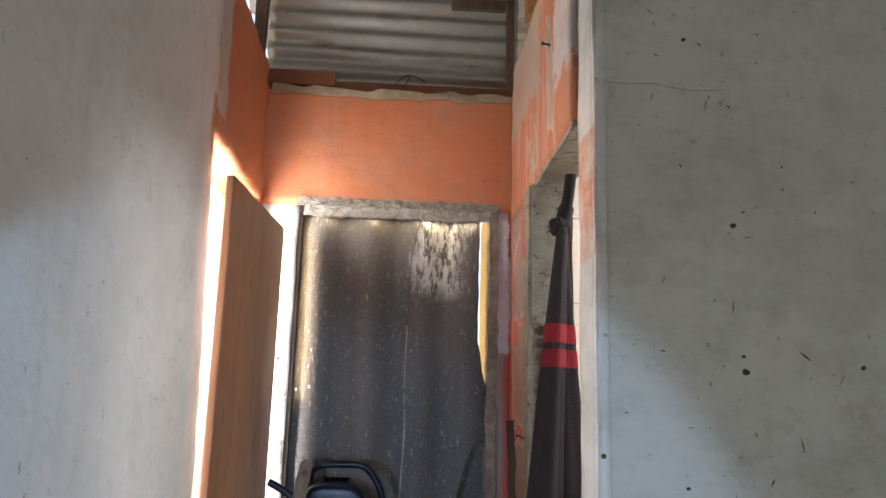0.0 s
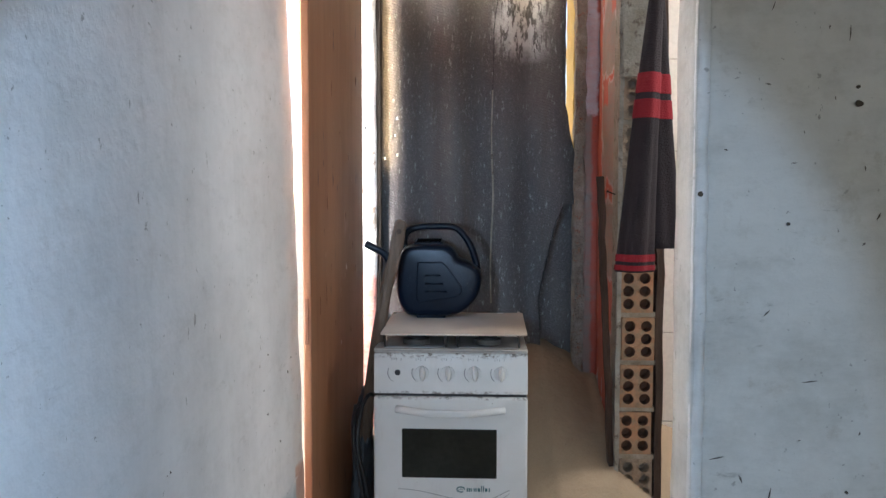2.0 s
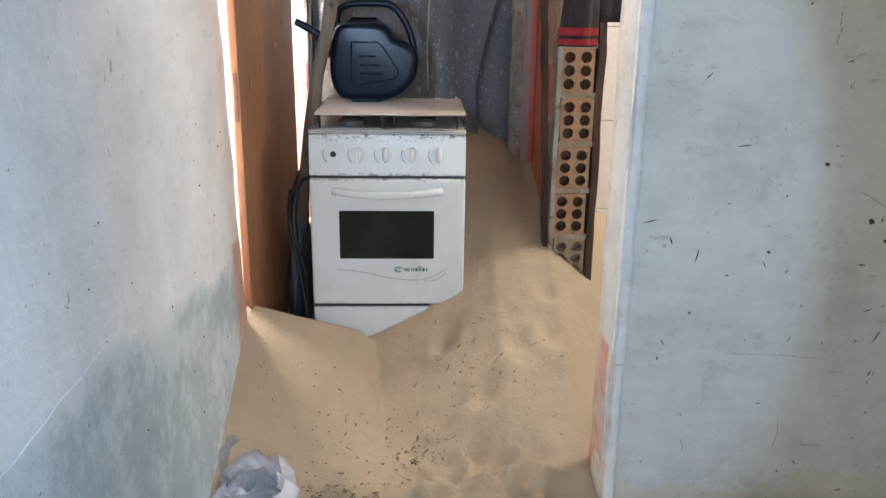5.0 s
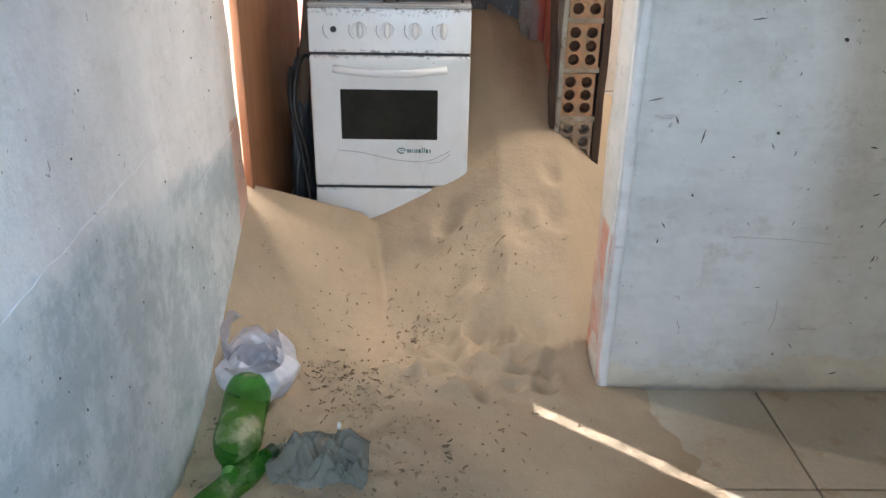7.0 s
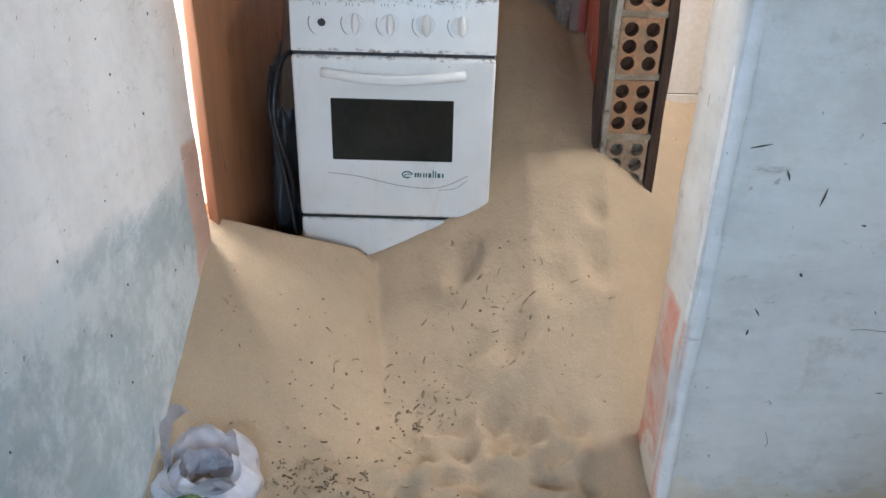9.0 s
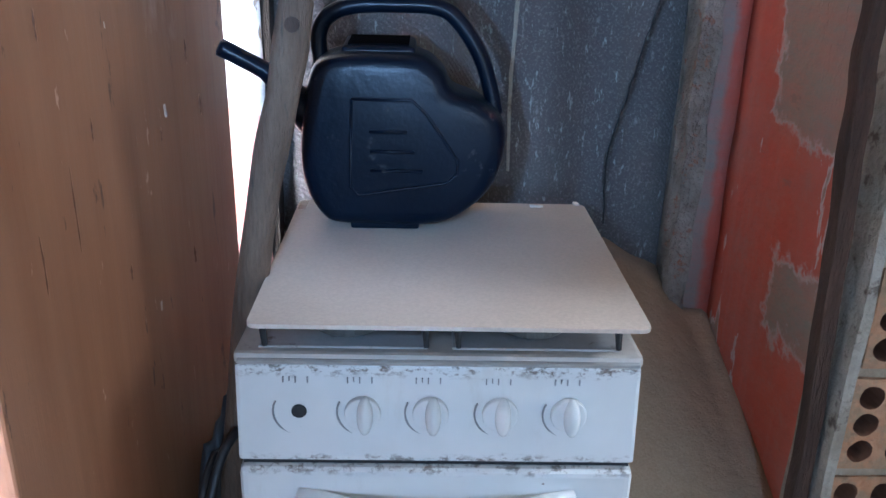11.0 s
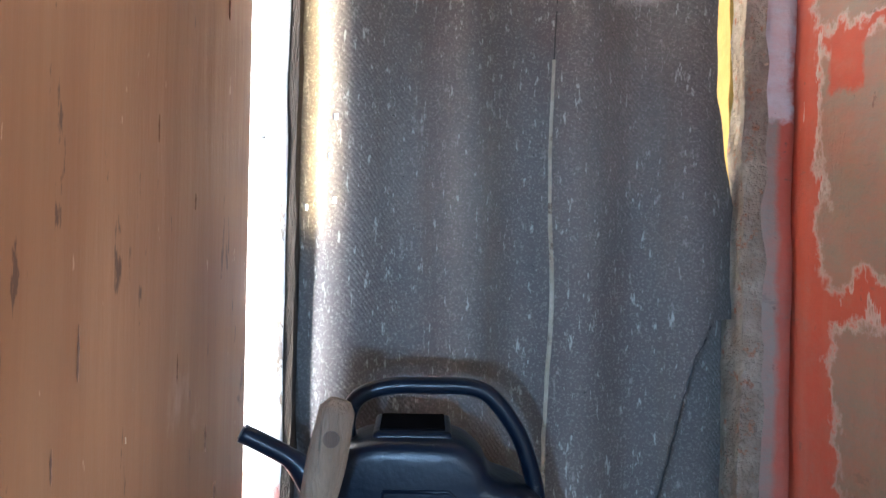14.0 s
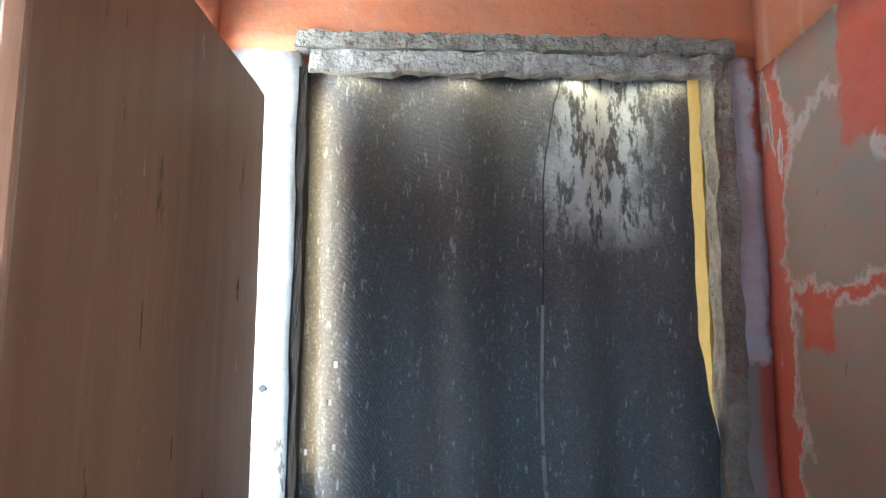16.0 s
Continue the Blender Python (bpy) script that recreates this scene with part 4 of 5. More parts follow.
spout_line = curve_through([(-0.285, CAN_Y - 0.01, 1.035), (-0.322, CAN_Y - 0.015, 1.072), (-0.350, CAN_Y - 0.02, 1.103), (-0.385, CAN_Y - 0.025, 1.124), (-0.415, CAN_Y - 0.03, 1.140)], 5)
part("spout", tube(spout_line, [0.030 - 0.0175 * min(1, k / 11) for k in range(len(spout_line))], 14), NAVY, can, "", True)
part("spout_mouth", cylinder((-0.4145, CAN_Y - 0.03, 1.1398), (-0.4165, CAN_Y - 0.0303, 1.1408), 0.009), BLACK, can)
neck_tilt = pose(-0.197, CAN_Y, 1.14, 5) @ pose(0.197, -CAN_Y, -1.14)
mouth = part("filler_rim", box(-0.248, -0.146, CAN_Y - 0.044, CAN_Y + 0.044, 1.120, 1.1500, 0.009, 4, m=neck_tilt), NAVY, can, "", True)
# solid block on the rim, painted as the shaded hollow
part("filler_opening", box(-0.239, -0.155, CAN_Y - 0.034, CAN_Y + 0.034, 1.140, 1.1522, 0.0003, m=neck_tilt), INSIDE_SHADE, mouth, "black block standing for the shaded filler opening")
FACE_Y = CAN_Y - 0.0665
edge_line = [(-0.232, 1.078), (-0.150, 1.078), (-0.130, 1.060), (-0.085, 0.995), (-0.085, 0.975), (-0.100, 0.962), (-0.225, 0.942), (-0.236, 0.955), (-0.232, 1.078)]
part("panel_edge", tube([(x, FACE_Y, z) for x, z in edge_line], 0.0026, 6), NAVY, body, "", True)
for x0, x1, z in ((-0.208, -0.156, 1.034), (-0.207, -0.146, 1.006), (-0.207, -0.134, 0.979)):
    part("rib", tube([(x0, FACE_Y, z), (x1, FACE_Y, z)], 0.0028, 6), NAVY, body, "", True)

# ---- wooden stick ----
stick = thing("wooden_tool_handle", "worn grey wooden tool handle leaning beside the stove", "stick")
stick_line = curve_through([(-0.430, 2.515, 0.12), (-0.402, 2.51, 0.45), (-0.361, 2.50, 0.77), (-0.319, 2.485, 1.00), (-0.289, 2.475, 1.12), (-0.270, 2.47, 1.215)], 6)
part("shaft", roughen(tube(stick_line + [stick_line[-1] + Vector((0.003, 0, 0.010))], [0.0195 + 0.001 * math.sin(k) for k in range(len(stick_line))] + [0.011], 14), 12, 0.0007), OLD_WOOD, stick, "", True)
part("bolt", disc(-0.2735, 2.453, 1.190, 0.0085, 0.003, 14, 0.001), DARK_WOOD, stick, "dull steel bolt head")

# ---- hoses and cloth beside the stove ----
hose = thing("rubber_hose", "tangled black rubber hose beside the stove", "hose")
part("loop", tube(curve_through([(-0.42, 2.50, 0.12), (-0.37, 2.42, 0.34), (-0.40, 2.40, 0.52), (-0.39, 2.44, 0.64), (-0.365, 2.50, 0.66), (-0.36, 2.60, 0.52), (-0.38, 2.62, 0.2)]), 0.0065, 10), BLACK, hose, "", True)
part("loop", tube(curve_through([(-0.360, 2.40, 0.16), (-0.385, 2.41, 0.36), (-0.415, 2.42, 0.55), (-0.405, 2.50, 0.62), (-0.38, 2.55, 0.45), (-0.39, 2.58, 0.14)]), 0.0055, 10), BLACK, hose, "", True)


def crumpled(cx, cy, cz, rx, ry, rz, amount, seed, cut=None, sub=4):
    bm = bmesh.new()
    bmesh.ops.create_icosphere(bm, subdivisions=sub, radius=1)
    for v in bm.verts:
        n = v.co.normalized()
        k = 1 + amount * (noise.noise(n * 1.7 + Vector((seed, 0, 0))) + 0.6 * (0.5 - abs(noise.noise(n * 4 + Vector((0, seed, 0))))))
        v.co = n * k
    if cut is not None:
        bmesh.ops.delete(bm, geom=[v for v in bm.verts if v.co.z > cut], context="VERTS")
    for v in bm.verts:
        v.co = Vector((cx + rx * v.co.x, cy + ry * v.co.y, cz + rz * v.co.z))
    return bm


rag = thing("black_plastic_bag", "crumpled dark plastic bag wedged beside the stove", "bag")
part("bag", crumpled(-0.408, 2.56, 0.36, 0.035, 0.09, 0.25, 0.5, 3.3), plain("dark_bag_film", (0.035, 0.04, 0.045), (0.06, 0.065, 0.07), 12, 0.35), rag, "", True)

# ---- things on the sand ----
bag = thing("shopping_bag", "white crumpled plastic shopping bag lying on the sand", "bag")
bz = at_sand(-0.390, 1.64)


def bag_film(rx, ry, tall, seed, low_front):
    """A crumpled open pouch: the rim is low at the front and folds inward."""
    bm = bmesh.new()
    n, m = 96, 22
    rings = []
    for k in range(m + 1):
        t = k / m
        swell = 0.62 + 0.46 * math.sin(math.pi * min(1, 0.12 + 0.62 * t)) - 0.22 * max(0, t - 0.75) / 0.25
        ring = []
        for j in range(n):
            a = 2 * math.pi * j / n
            c, q = math.cos(a), math.sin(a)
            crease = abs(noise.noise(Vector((c * 1.6 + seed, q * 1.6, t * 1.3)))) + 0.4 * abs(noise.noise(Vector((c * 4, q * 4 + seed, t * 3))))
            w = swell * (1.08 - 0.30 * crease)
            rim = tall * (1 - low_front * (0.5 - 0.5 * q)) * (1 + 0.30 * noise.noise(Vector((c * 1.8, q * 1.8, seed))))
            ring.append(bm.verts.new((-0.390 + rx * c * w, 1.640 + ry * q * w, bz + 0.004 + rim * t ** 0.9)))
        rings.append(ring)
    for a, b in zip(rings, rings[1:]):
        for j in range(n):
            bm.faces.new((a[j], a[(j + 1) % n], b[(j + 1) % n], b[j]))
    bm.faces.new(rings[0][::-1])
    bmesh.ops.recalc_face_normals(bm, faces=bm.faces)
    return bm


part("pouch", bag_film(0.088, 0.082, 0.125, 8.1, 0.40), MILKY, bag, "", True)
part("fold", bag_film(0.066, 0.056, 0.100, 2.7, 0.25), MILKY, bag, "", True)
part("inner_film", crumpled(-0.385, 1.655, bz + 0.045, 0.05, 0.045, 0.05, 0.6, 5.5, 0.7, 4), MILKY, bag, "", True)


def strip(points, width, parent, name="handle_strap"):
    bm = bmesh.new()
    line = curve_through(points, 6)
    prev = None
    for k, p in enumerate(line):
        w = width * (0.7 + 0.5 * abs(math.sin(k * 0.7)))
        pair = (bm.verts.new(p + Vector((-w * 0.5, 0.3 * w, 0.2 * w))), bm.verts.new(p + Vector((w * 0.5, -0.3 * w, -0.2 * w))))
        if prev:
            bm.faces.new((prev[0], prev[1], pair[1], pair[0]))
        prev = pair
    bmesh.ops.solidify(bm, geom=bm.faces[:], thickness=0.001)
    return part(name, bm, MILKY, parent, "", True)


strip([(-0.458, 1.64, bz + 0.07), (-0.474, 1.68, bz + 0.125), (-0.452, 1.71, bz + 0.165), (-0.41, 1.70, bz + 0.145), (-0.365, 1.685, bz + 0.115)], 0.022, bag)
strip([(-0.458, 1.62, bz + 0.06), (-0.44, 1.58, bz + 0.085), (-0.40, 1.575, bz + 0.09), (-0.335, 1.60, bz + 0.10)], 0.026, bag)


def bottle(profile, n=28):
    """A turned shell; profile: distance along the axis and radius."""
    bm = bmesh.new()
    rings = [[bm.verts.new((r * math.cos(2 * math.pi * j / n), r * math.sin(2 * math.pi * j / n), d)) for j in range(n)] for d, r in profile]
    for a, b in zip(rings, rings[1:]):
        for j in range(n):
            bm.faces.new((a[j], a[(j + 1) % n], b[(j + 1) % n], b[j]))
    bm.faces.new(rings[0][::-1])
    bmesh.ops.recalc_face_normals(bm, faces=bm.faces)
    return bm


def bottle_thing(label, m, length, r, cap_material):
    t = thing("plastic_bottle", label, "bottle", "", "empty bottles")
    prof = [(0.0, r * 0.7), (0.012, r * 0.95), (0.03, r), (length * 0.30, r), (length * 0.33, r * 0.97), (length * 0.5, r * 0.97), (length * 0.53, r), (length * 0.66, r), (length * 0.78, r * 0.82), (length * 0.87, r * 0.5), (length * 0.92, 0.014), (length, 0.014)]
    b = part("shell", bottle(prof), GREEN, t, "", True)
    c = part("cap", cylinder((0, 0, length - 0.012), (0, 0, length + 0.008), 0.0165, 0.0165, 20, 0.002), cap_material, t)
    ring = part("neck_ring", cylinder((0, 0, length - 0.022), (0, 0, length - 0.016), 0.018, 0.018, 20, 0.001), GREEN, t)
    fill = cylinder((0, 0, 0.03), (0, 0, length * 0.62), r * 0.93, r * 0.93, 24)
    fill.transform(m.to_3x3().to_4x4())
    bmesh.ops.bisect_plane(fill, geom=fill.verts[:] + fill.edges[:] + fill.faces[:], plane_co=(0, 0, -r * 0.40), plane_no=(0.25, 0, 1), clear_outer=True)
    bmesh.ops.holes_fill(fill, edges=[e for e in fill.edges if e.is_boundary], sides=0)
    fill.transform(m.to_3x3().inverted().to_4x4())
    part("sand_fill", fill, SAND, t, "sand lying inside")
    t.matrix_world = m
    return t


bottle_thing("large green plastic bottle with sand inside", look((-0.400, 1.590, 0.082), (-0.384, 1.30, 0.056)) @ pose(0, 0, 0, 180), 0.28, 0.051, plain("green_cap", (0.10, 0.28, 0.06), (0.14, 0.34, 0.08), 20, 0.4))
bottle_thing("small green plastic bottle lying on the sand", look((-0.430, 1.215, 0.040), (-0.322, 1.39, 0.046)) @ pose(0, 0, 0, 180), 0.215, 0.030, plain("dark_cap", (0.02, 0.04, 0.02), (0.03, 0.06, 0.03), 20, 0.4))


def flat_film(cx, cy, w, d, amount, seed):
    bm = bmesh.new()
    n = 44
    g = []
    for j in range(n + 1):
        row = []
        for i in range(n + 1):
            u, v = 2 * i / n - 1, 2 * j / n - 1
            r = 1 + 0.22 * noise.noise(Vector((math.atan2(v, u) * 1.2, seed, 0)))
            k = max(abs(u), abs(v)) / max(1e-6, math.hypot(u, v))
            x, y = cx + w * u * (0.45 + 0.55 * k) * r, cy + d * v * (0.45 + 0.55 * k) * r
            ridge = abs(noise.noise(Vector((u * 1.6 + seed, v * 1.6, 0)))) + 0.5 * abs(noise.noise(Vector((u * 4, v * 4 + seed, 2))))
            row.append(bm.verts.new((x, y, max(sand_height(x, y), 0) + 0.004 + amount * max(0, 1 - (u * u + v * v) * 0.55) * (0.35 + ridge))))
        g.append(row)
    for a, b in zip(g, g[1:]):
        for i in range(n):
            bm.faces.new((a[i], a[i + 1], b[i + 1], b[i]))
    return bm


film_bag = thing("grey_plastic_bag", "grey translucent plastic bag half covered by sand", "bag")
part("film", flat_film(-0.215, 1.39, 0.11, 0.085, 0.085, 4.2), GREY_FILM, film_bag, "", False)
part("fold", flat_film(-0.165, 1.345, 0.05, 0.035, 0.06, 7.7), GREY_FILM, film_bag, "", False)
scrap = thing("paper_scrap", "white folded paper scrap on the sand", "scrap")
part("scrap", flat_film(-0.262, 1.215, 0.042, 0.017, 0.008, 9.0), plain("white_paper", (0.78, 0.78, 0.8), (0.7, 0.7, 0.72), 20, 0.6), scrap)
scrap = thing("paper_scrap", "tiny white paper scrap on the sand", "scrap")
part("scrap", roughen(box(-0.196, -0.184, 1.513, 1.533, 0.012, 0.024, 0.004), 50, 0.006), plain("white_paper_bit", (0.8, 0.8, 0.78), (0.7, 0.7, 0.68), 20, 0.6), scrap)


def litter(count, spots, size, seed):
    """Dry leaves and twigs strewn on the sand."""
    rng = random.Random(seed)
    bm = bmesh.new()
    for _ in range(count):
        cx, cy, s = rng.choice(spots)
        x, y = rng.gauss(cx, s), rng.gauss(cy, s * 0.7)
        if not (-0.49 < x < 0.41 and 0.9 < y < 2.36) or (x > 0.40 and y > 1.68):
            continue
        a, length, w = rng.uniform(0, 6.3), size * rng.choice((0.3, 0.5, 0.7, 1.0, 2.4)), rng.choice((0.0006, 0.0009, 0.0016, 0.0028, 0.0042))
        bend, lift = rng.uniform(-0.5, 0.5), rng.uniform(0.001, 0.005)
        ring = []
        for k in range(5):
            u = k / 4 - 0.5
            px = x + math.cos(a + bend * u) * length * u
            py = y + math.sin(a + bend * u) * length * u
            h = w * (1 - (2 * u) ** 2) + 0.0005
            z = sand_height(px, py) + lift * (1 - abs(u))
            ring.append([bm.verts.new((px - math.sin(a) * h, py + math.cos(a) * h, z)), bm.verts.new((px, py, z + 0.0025)), bm.verts.new((px + math.sin(a) * h, py - math.cos(a) * h, z))])
        for p, q in zip(ring, ring[1:]):
            bm.faces.new((p[0], p[1], q[1], q[0]))
            bm.faces.new((p[1], p[2], q[2], q[1]))
    return bm


LITTER = plain("dry_plant_litter", (0.11, 0.07, 0.04), (0.40, 0.30, 0.19), 28, 0.9)
SPOTS = [(-0.26, 1.74, 0.05), (-0.17, 1.72, 0.06), (-0.15, 1.62, 0.06), (-0.08, 1.56, 0.08), (-0.12, 1.45, 0.10), (-0.02, 1.35, 0.14), (0.1, 1.5, 0.16), (-0.3, 1.3, 0.12), (-0.2, 2.0, 0.16), (0.15, 2.1, 0.13), (-0.02, 1.93, 0.05), (-0.42, 1.5, 0.05), (-0.08, 1.2, 0.1)]
tagged(emit("plant_litter", litter(900, SPOTS, 0.0070, 5), LITTER), "dry brown leaf and twig bits strewn on the sand", "litter", "", "stuff")

# ---- side doorway ----


def sheared(bm, k):
    for v in bm.verts:
        v.co.x += k * (v.co.z - 0.45)
    return bm


board = thing("wooden_board", "dark rough wooden board leaning on the orange wall", "board")
part("board", roughen(sheared(slab(0.383, 0.402, 2.455, 2.480, 0.43, 1.36, 0.02, 20, 0.0), -0.05), 14, 0.005), DARK_WOOD, board)
lining = thing("door_lining", "dark weathered wooden lining behind the brick edge", "door frame", "structure")
part("lining", roughen(slab(0.520, 0.542, 2.44, 2.53, 0.2, 2.11, 0.03, 12, 0.0), 12, 0.004), DARK_WOOD, lining)


def garment():
    g = thing("hanging_trousers", "dark knitted trousers with red stripes hanging knotted in the side doorway", "clothes")
    KX, KY, KZ = 0.470, 2.275, 1.93

    def leg(x_mid, w0, w1, z0, z1, dy, seed, r=0.0):
        bm = bmesh.new()
        n, m = 30, 40
        rings = []
        for k in range(m + 1):
            t = k / m
            z = z0 + (z1 - z0) * t
            full = min(1, max(0, (KZ - z) / (KZ - 1.10)))
            half = w0 + (w1 - w0) * full ** 0.8
            cx = KX + (x_mid - KX) * full ** 0.9
            ring = []
            for j in range(n):
                a = 2 * math.pi * j / n
                fold = 1 + 0.16 * math.sin(3 * a + seed) * (0.4 + full) + 0.10 * noise.noise(Vector((math.cos(a) * 2, z * 3, seed)))
                ring.append(bm.verts.new((cx + (half + r) * math.cos(a) * fold, KY + dy + (0.5 * half + 0.006 + r) * math.sin(a) * fold, z)))
            rings.append(ring)
        for a, b in zip(rings, rings[1:]):
            for j in range(n):
                bm.faces.new((a[j], a[(j + 1) % n], b[(j + 1) % n], b[j]))
        bm.faces.new(rings[0][::-1])
        bm.faces.new(rings[-1])
        bmesh.ops.recalc_face_normals(bm, faces=bm.faces)
        return bm
    for k, (xm, w1, dy, low, seed) in enumerate(((0.415, 0.048, -0.025, 1.085, 0.3), (0.500, 0.045, 0.012, 1.15, 1.9))):
        one = part("trouser_leg", leg(xm, 0.014, w1, KZ, low, dy, seed), CLOTH, g, "", True)
        for top, bottom in ((1.640, 1.585), (1.567, 1.515), (1.135, 1.115), (1.105, 1.090)):
            if bottom > low:
                part("stripe", leg(xm, 0.014, w1, top, bottom, dy, seed, 0.0018), RED_CLOTH, one, "red knitted stripe", True)
    part("knot", crumpled(KX - 0.008, KY - 0.01, KZ + 0.005, 0.030, 0.024, 0.028, 0.4, 1.1, None, 3), CLOTH, g, "", True)
    part("waist", tube(curve_through([(KX, KY, KZ), (KX + 0.02, KY + 0.005, KZ + 0.08), (KX + 0.032, KY + 0.01, KZ + 0.17), (KX + 0.036, KY + 0.02, KZ + 0.235)]), [0.024] * 6 + [0.018] * 7 + [0.012] * 6, 12), CLOTH, g, "", True)


garment()

# ---- bathroom behind ----
tap = thing("float_valve", "dusty white plastic float valve lying on the sand", "valve")
tz = at_sand(0.79, 2.74)
ball = bmesh.new()
bmesh.ops.create_uvsphere(ball, u_segments=20, v_segments=12, radius=0.036)
ball.transform(Matrix.Translation((0.83, 2.76, tz + 0.034)))
part("ball", roughen(ball, 20, 0.004), plain("dusty_white_plastic", (0.62, 0.60, 0.56), (0.5, 0.46, 0.4), 20, 0.6), tap, "", True)
part("arm", cylinder((0.815, 2.755, tz + 0.03), (0.71, 2.72, tz + 0.018), 0.011, 0.010, 14, 0.002), plain("white_pipe", (0.75, 0.74, 0.7), (0.68, 0.66, 0.6), 20, 0.4), tap)
towel = thing("striped_rag", "red and white striped rag lying on the sand", "rag")
for k in range(4):
    part("stripe", flat_film(0.95 + 0.03 * k, 2.86 - 0.012 * k, 0.017, 0.035, 0.03, 2.0 + k), RED_CLOTH if k % 2 == 0 else WHITE_TILE, towel)

# ---- roof timbers and fixings ----


def timber(label, x0, x1, y0, y1, z0, z1, material, m=None):
    t = thing("roof_timber", label, "beam", "structure")
    b = slab(x0, x1, y0, y1, z0, z1, 0.06, 8, 0.004)
    if m:
        b.transform(m)
    part("timber", b, material, t)


RED_WOOD = plain("reddish_roof_wood", (0.20, 0.075, 0.035), (0.13, 0.06, 0.035), 5, 0.8, 0, 50, 0.5, (0.6, 5, 5))
timber("dark reddish roof plate lying on the end wall", -0.57, 0.43, 2.955, 3.02, 2.625, 2.668, RED_WOOD)
timber("short reddish board on the end wall", -0.57, -0.30, 2.935, 2.955, 2.64, 2.70, RED_WOOD)
timber("dark upright post beside the gable sheet", -0.635, -0.59, 2.93, 2.98, 2.62, 3.16, DARK_WOOD)
timber("grey upright batten on the gable sheet", 0.395, 0.425, 3.0, 3.03, 2.66, 3.16, OLD_WOOD)
timber("pale split board under the roof sheets", 0.16, 0.385, 2.95, 2.975, 3.015, 3.06, OLD_WOOD, None)
timber("orange-brown rafter beside the roof gap", 0.45, 0.54, 2.80, 2.88, 2.93, 3.02, plain("orange_wood", (0.42, 0.19, 0.06), (0.35, 0.16, 0.06), 6, 0.7, 0, 50, 0.3))
top_edge = thing("mortar_bed", "crumbled mortar along the top of the end wall", "mortar", "structure")
part("mortar", roughen(slab(-0.54, 0.42, BY - 0.012, BY + 0.05, 2.600, 2.632, 0.02, 9, 0.0), 16, 0.014), MORTAR, top_edge)
wire = thing("tie_wire", "bent dark tie wire on the roof plate", "wire")
part("wire", tube(curve_through([(-0.06, 2.95, 2.665), (-0.03, 2.93, 2.69), (0.0, 2.935, 2.70), (0.035, 2.93, 2.685), (0.06, 2.94, 2.675)]), 0.0022, 6), BLACK, wire)
part("wire", tube(curve_through([(0.0, 2.935, 2.70), (-0.02, 2.93, 2.66), (-0.035, 2.93, 2.63)]), 0.0022, 6), BLACK, wire)


def nail(label, a, b, r=0.003):
    t = thing("nail", label, "nail")
    part("shank", cylinder(a, b, r, r, 8), BLACK, t)
    a, b = Vector(a), Vector(b)
    part("head", cylinder(b, b + (b - a).normalized() * 0.003, r * 2.2, r * 2.2, 10), BLACK, t)


nail("dark nail in the wall above the side doorway", (0.418, 2.14, 2.46), (0.388, 2.135, 2.463))
nail("rusty nail in the end wall", (-0.445, 2.95, 1.554), (-0.447, 2.925, 1.556))
nail("rusty nail in the orange wall", (0.415, 2.50, 1.30), (0.375, 2.49, 1.315), 0.002)

socket = thing("socket_box", "empty black socket box in the white wall", "socket")
part("opening", roughen(box(1.277, 1.334, AY - 0.0065, AY + 0.02, 1.148, 1.260, 0.004, 2), 40, 0.004), BLACK, socket)
part("debris", roughen(box(1.282, 1.329, AY - 0.0105, AY, 1.149, 1.162, 0.004, 2), 50, 0.008), CEMENT, socket)


def corner_bead():
    """The hand-made plaster corner: a bright rounded bead, pitted where it meets the wall."""
    bm = bmesh.new()
    rows = []
    for k in range(156):
        z = 0.02 * k
        r = 0.017 + 0.0025 * noise.noise(Vector((0, 3, z * 6))) + 0.002 * noise.noise(Vector((7, 3, z * 22)))
        shift = 0.004 * noise.noise(Vector((1, 9, z * 5))) + 0.0015 * noise.noise(Vector((4, 9, z * 40)))
        rows.append([bm.verts.new((0.4455 + shift + r * math.cos(radians(a)), AY + 0.0115 + r * math.sin(radians(a)) * (1 + 0.02 * noise.noise(Vector((a * 0.05, z * 30, 2)))), z)) for a in range(165, 315, 12)])
    for a, b in zip(rows, rows[1:]):
        for i in range(len(a) - 1):
            bm.faces.new((a[i], a[i + 1], b[i + 1], b[i]))
    return bm


BEAD = peeling("thick_limewash_corner", (0.78, 0.77, 0.76), (0.52, 0.50, 0.46), (0.6, 0.58, 0.54), 0.80, 6.0, (0.7, 0.7, 0.68), 0.15, None,
               [((0.62, 0.22, 0.12), (0.40, 0.4310), None, (0.0, 0.42), 0.012), ((0.62, 0.24, 0.12), (0.40, 0.4310), None, (1.74, 2.05), 0.012)])
part("corner_bead", corner_bead(), BEAD, bpy.data.objects["wall_facing"], "bright rounded plaster corner", True)


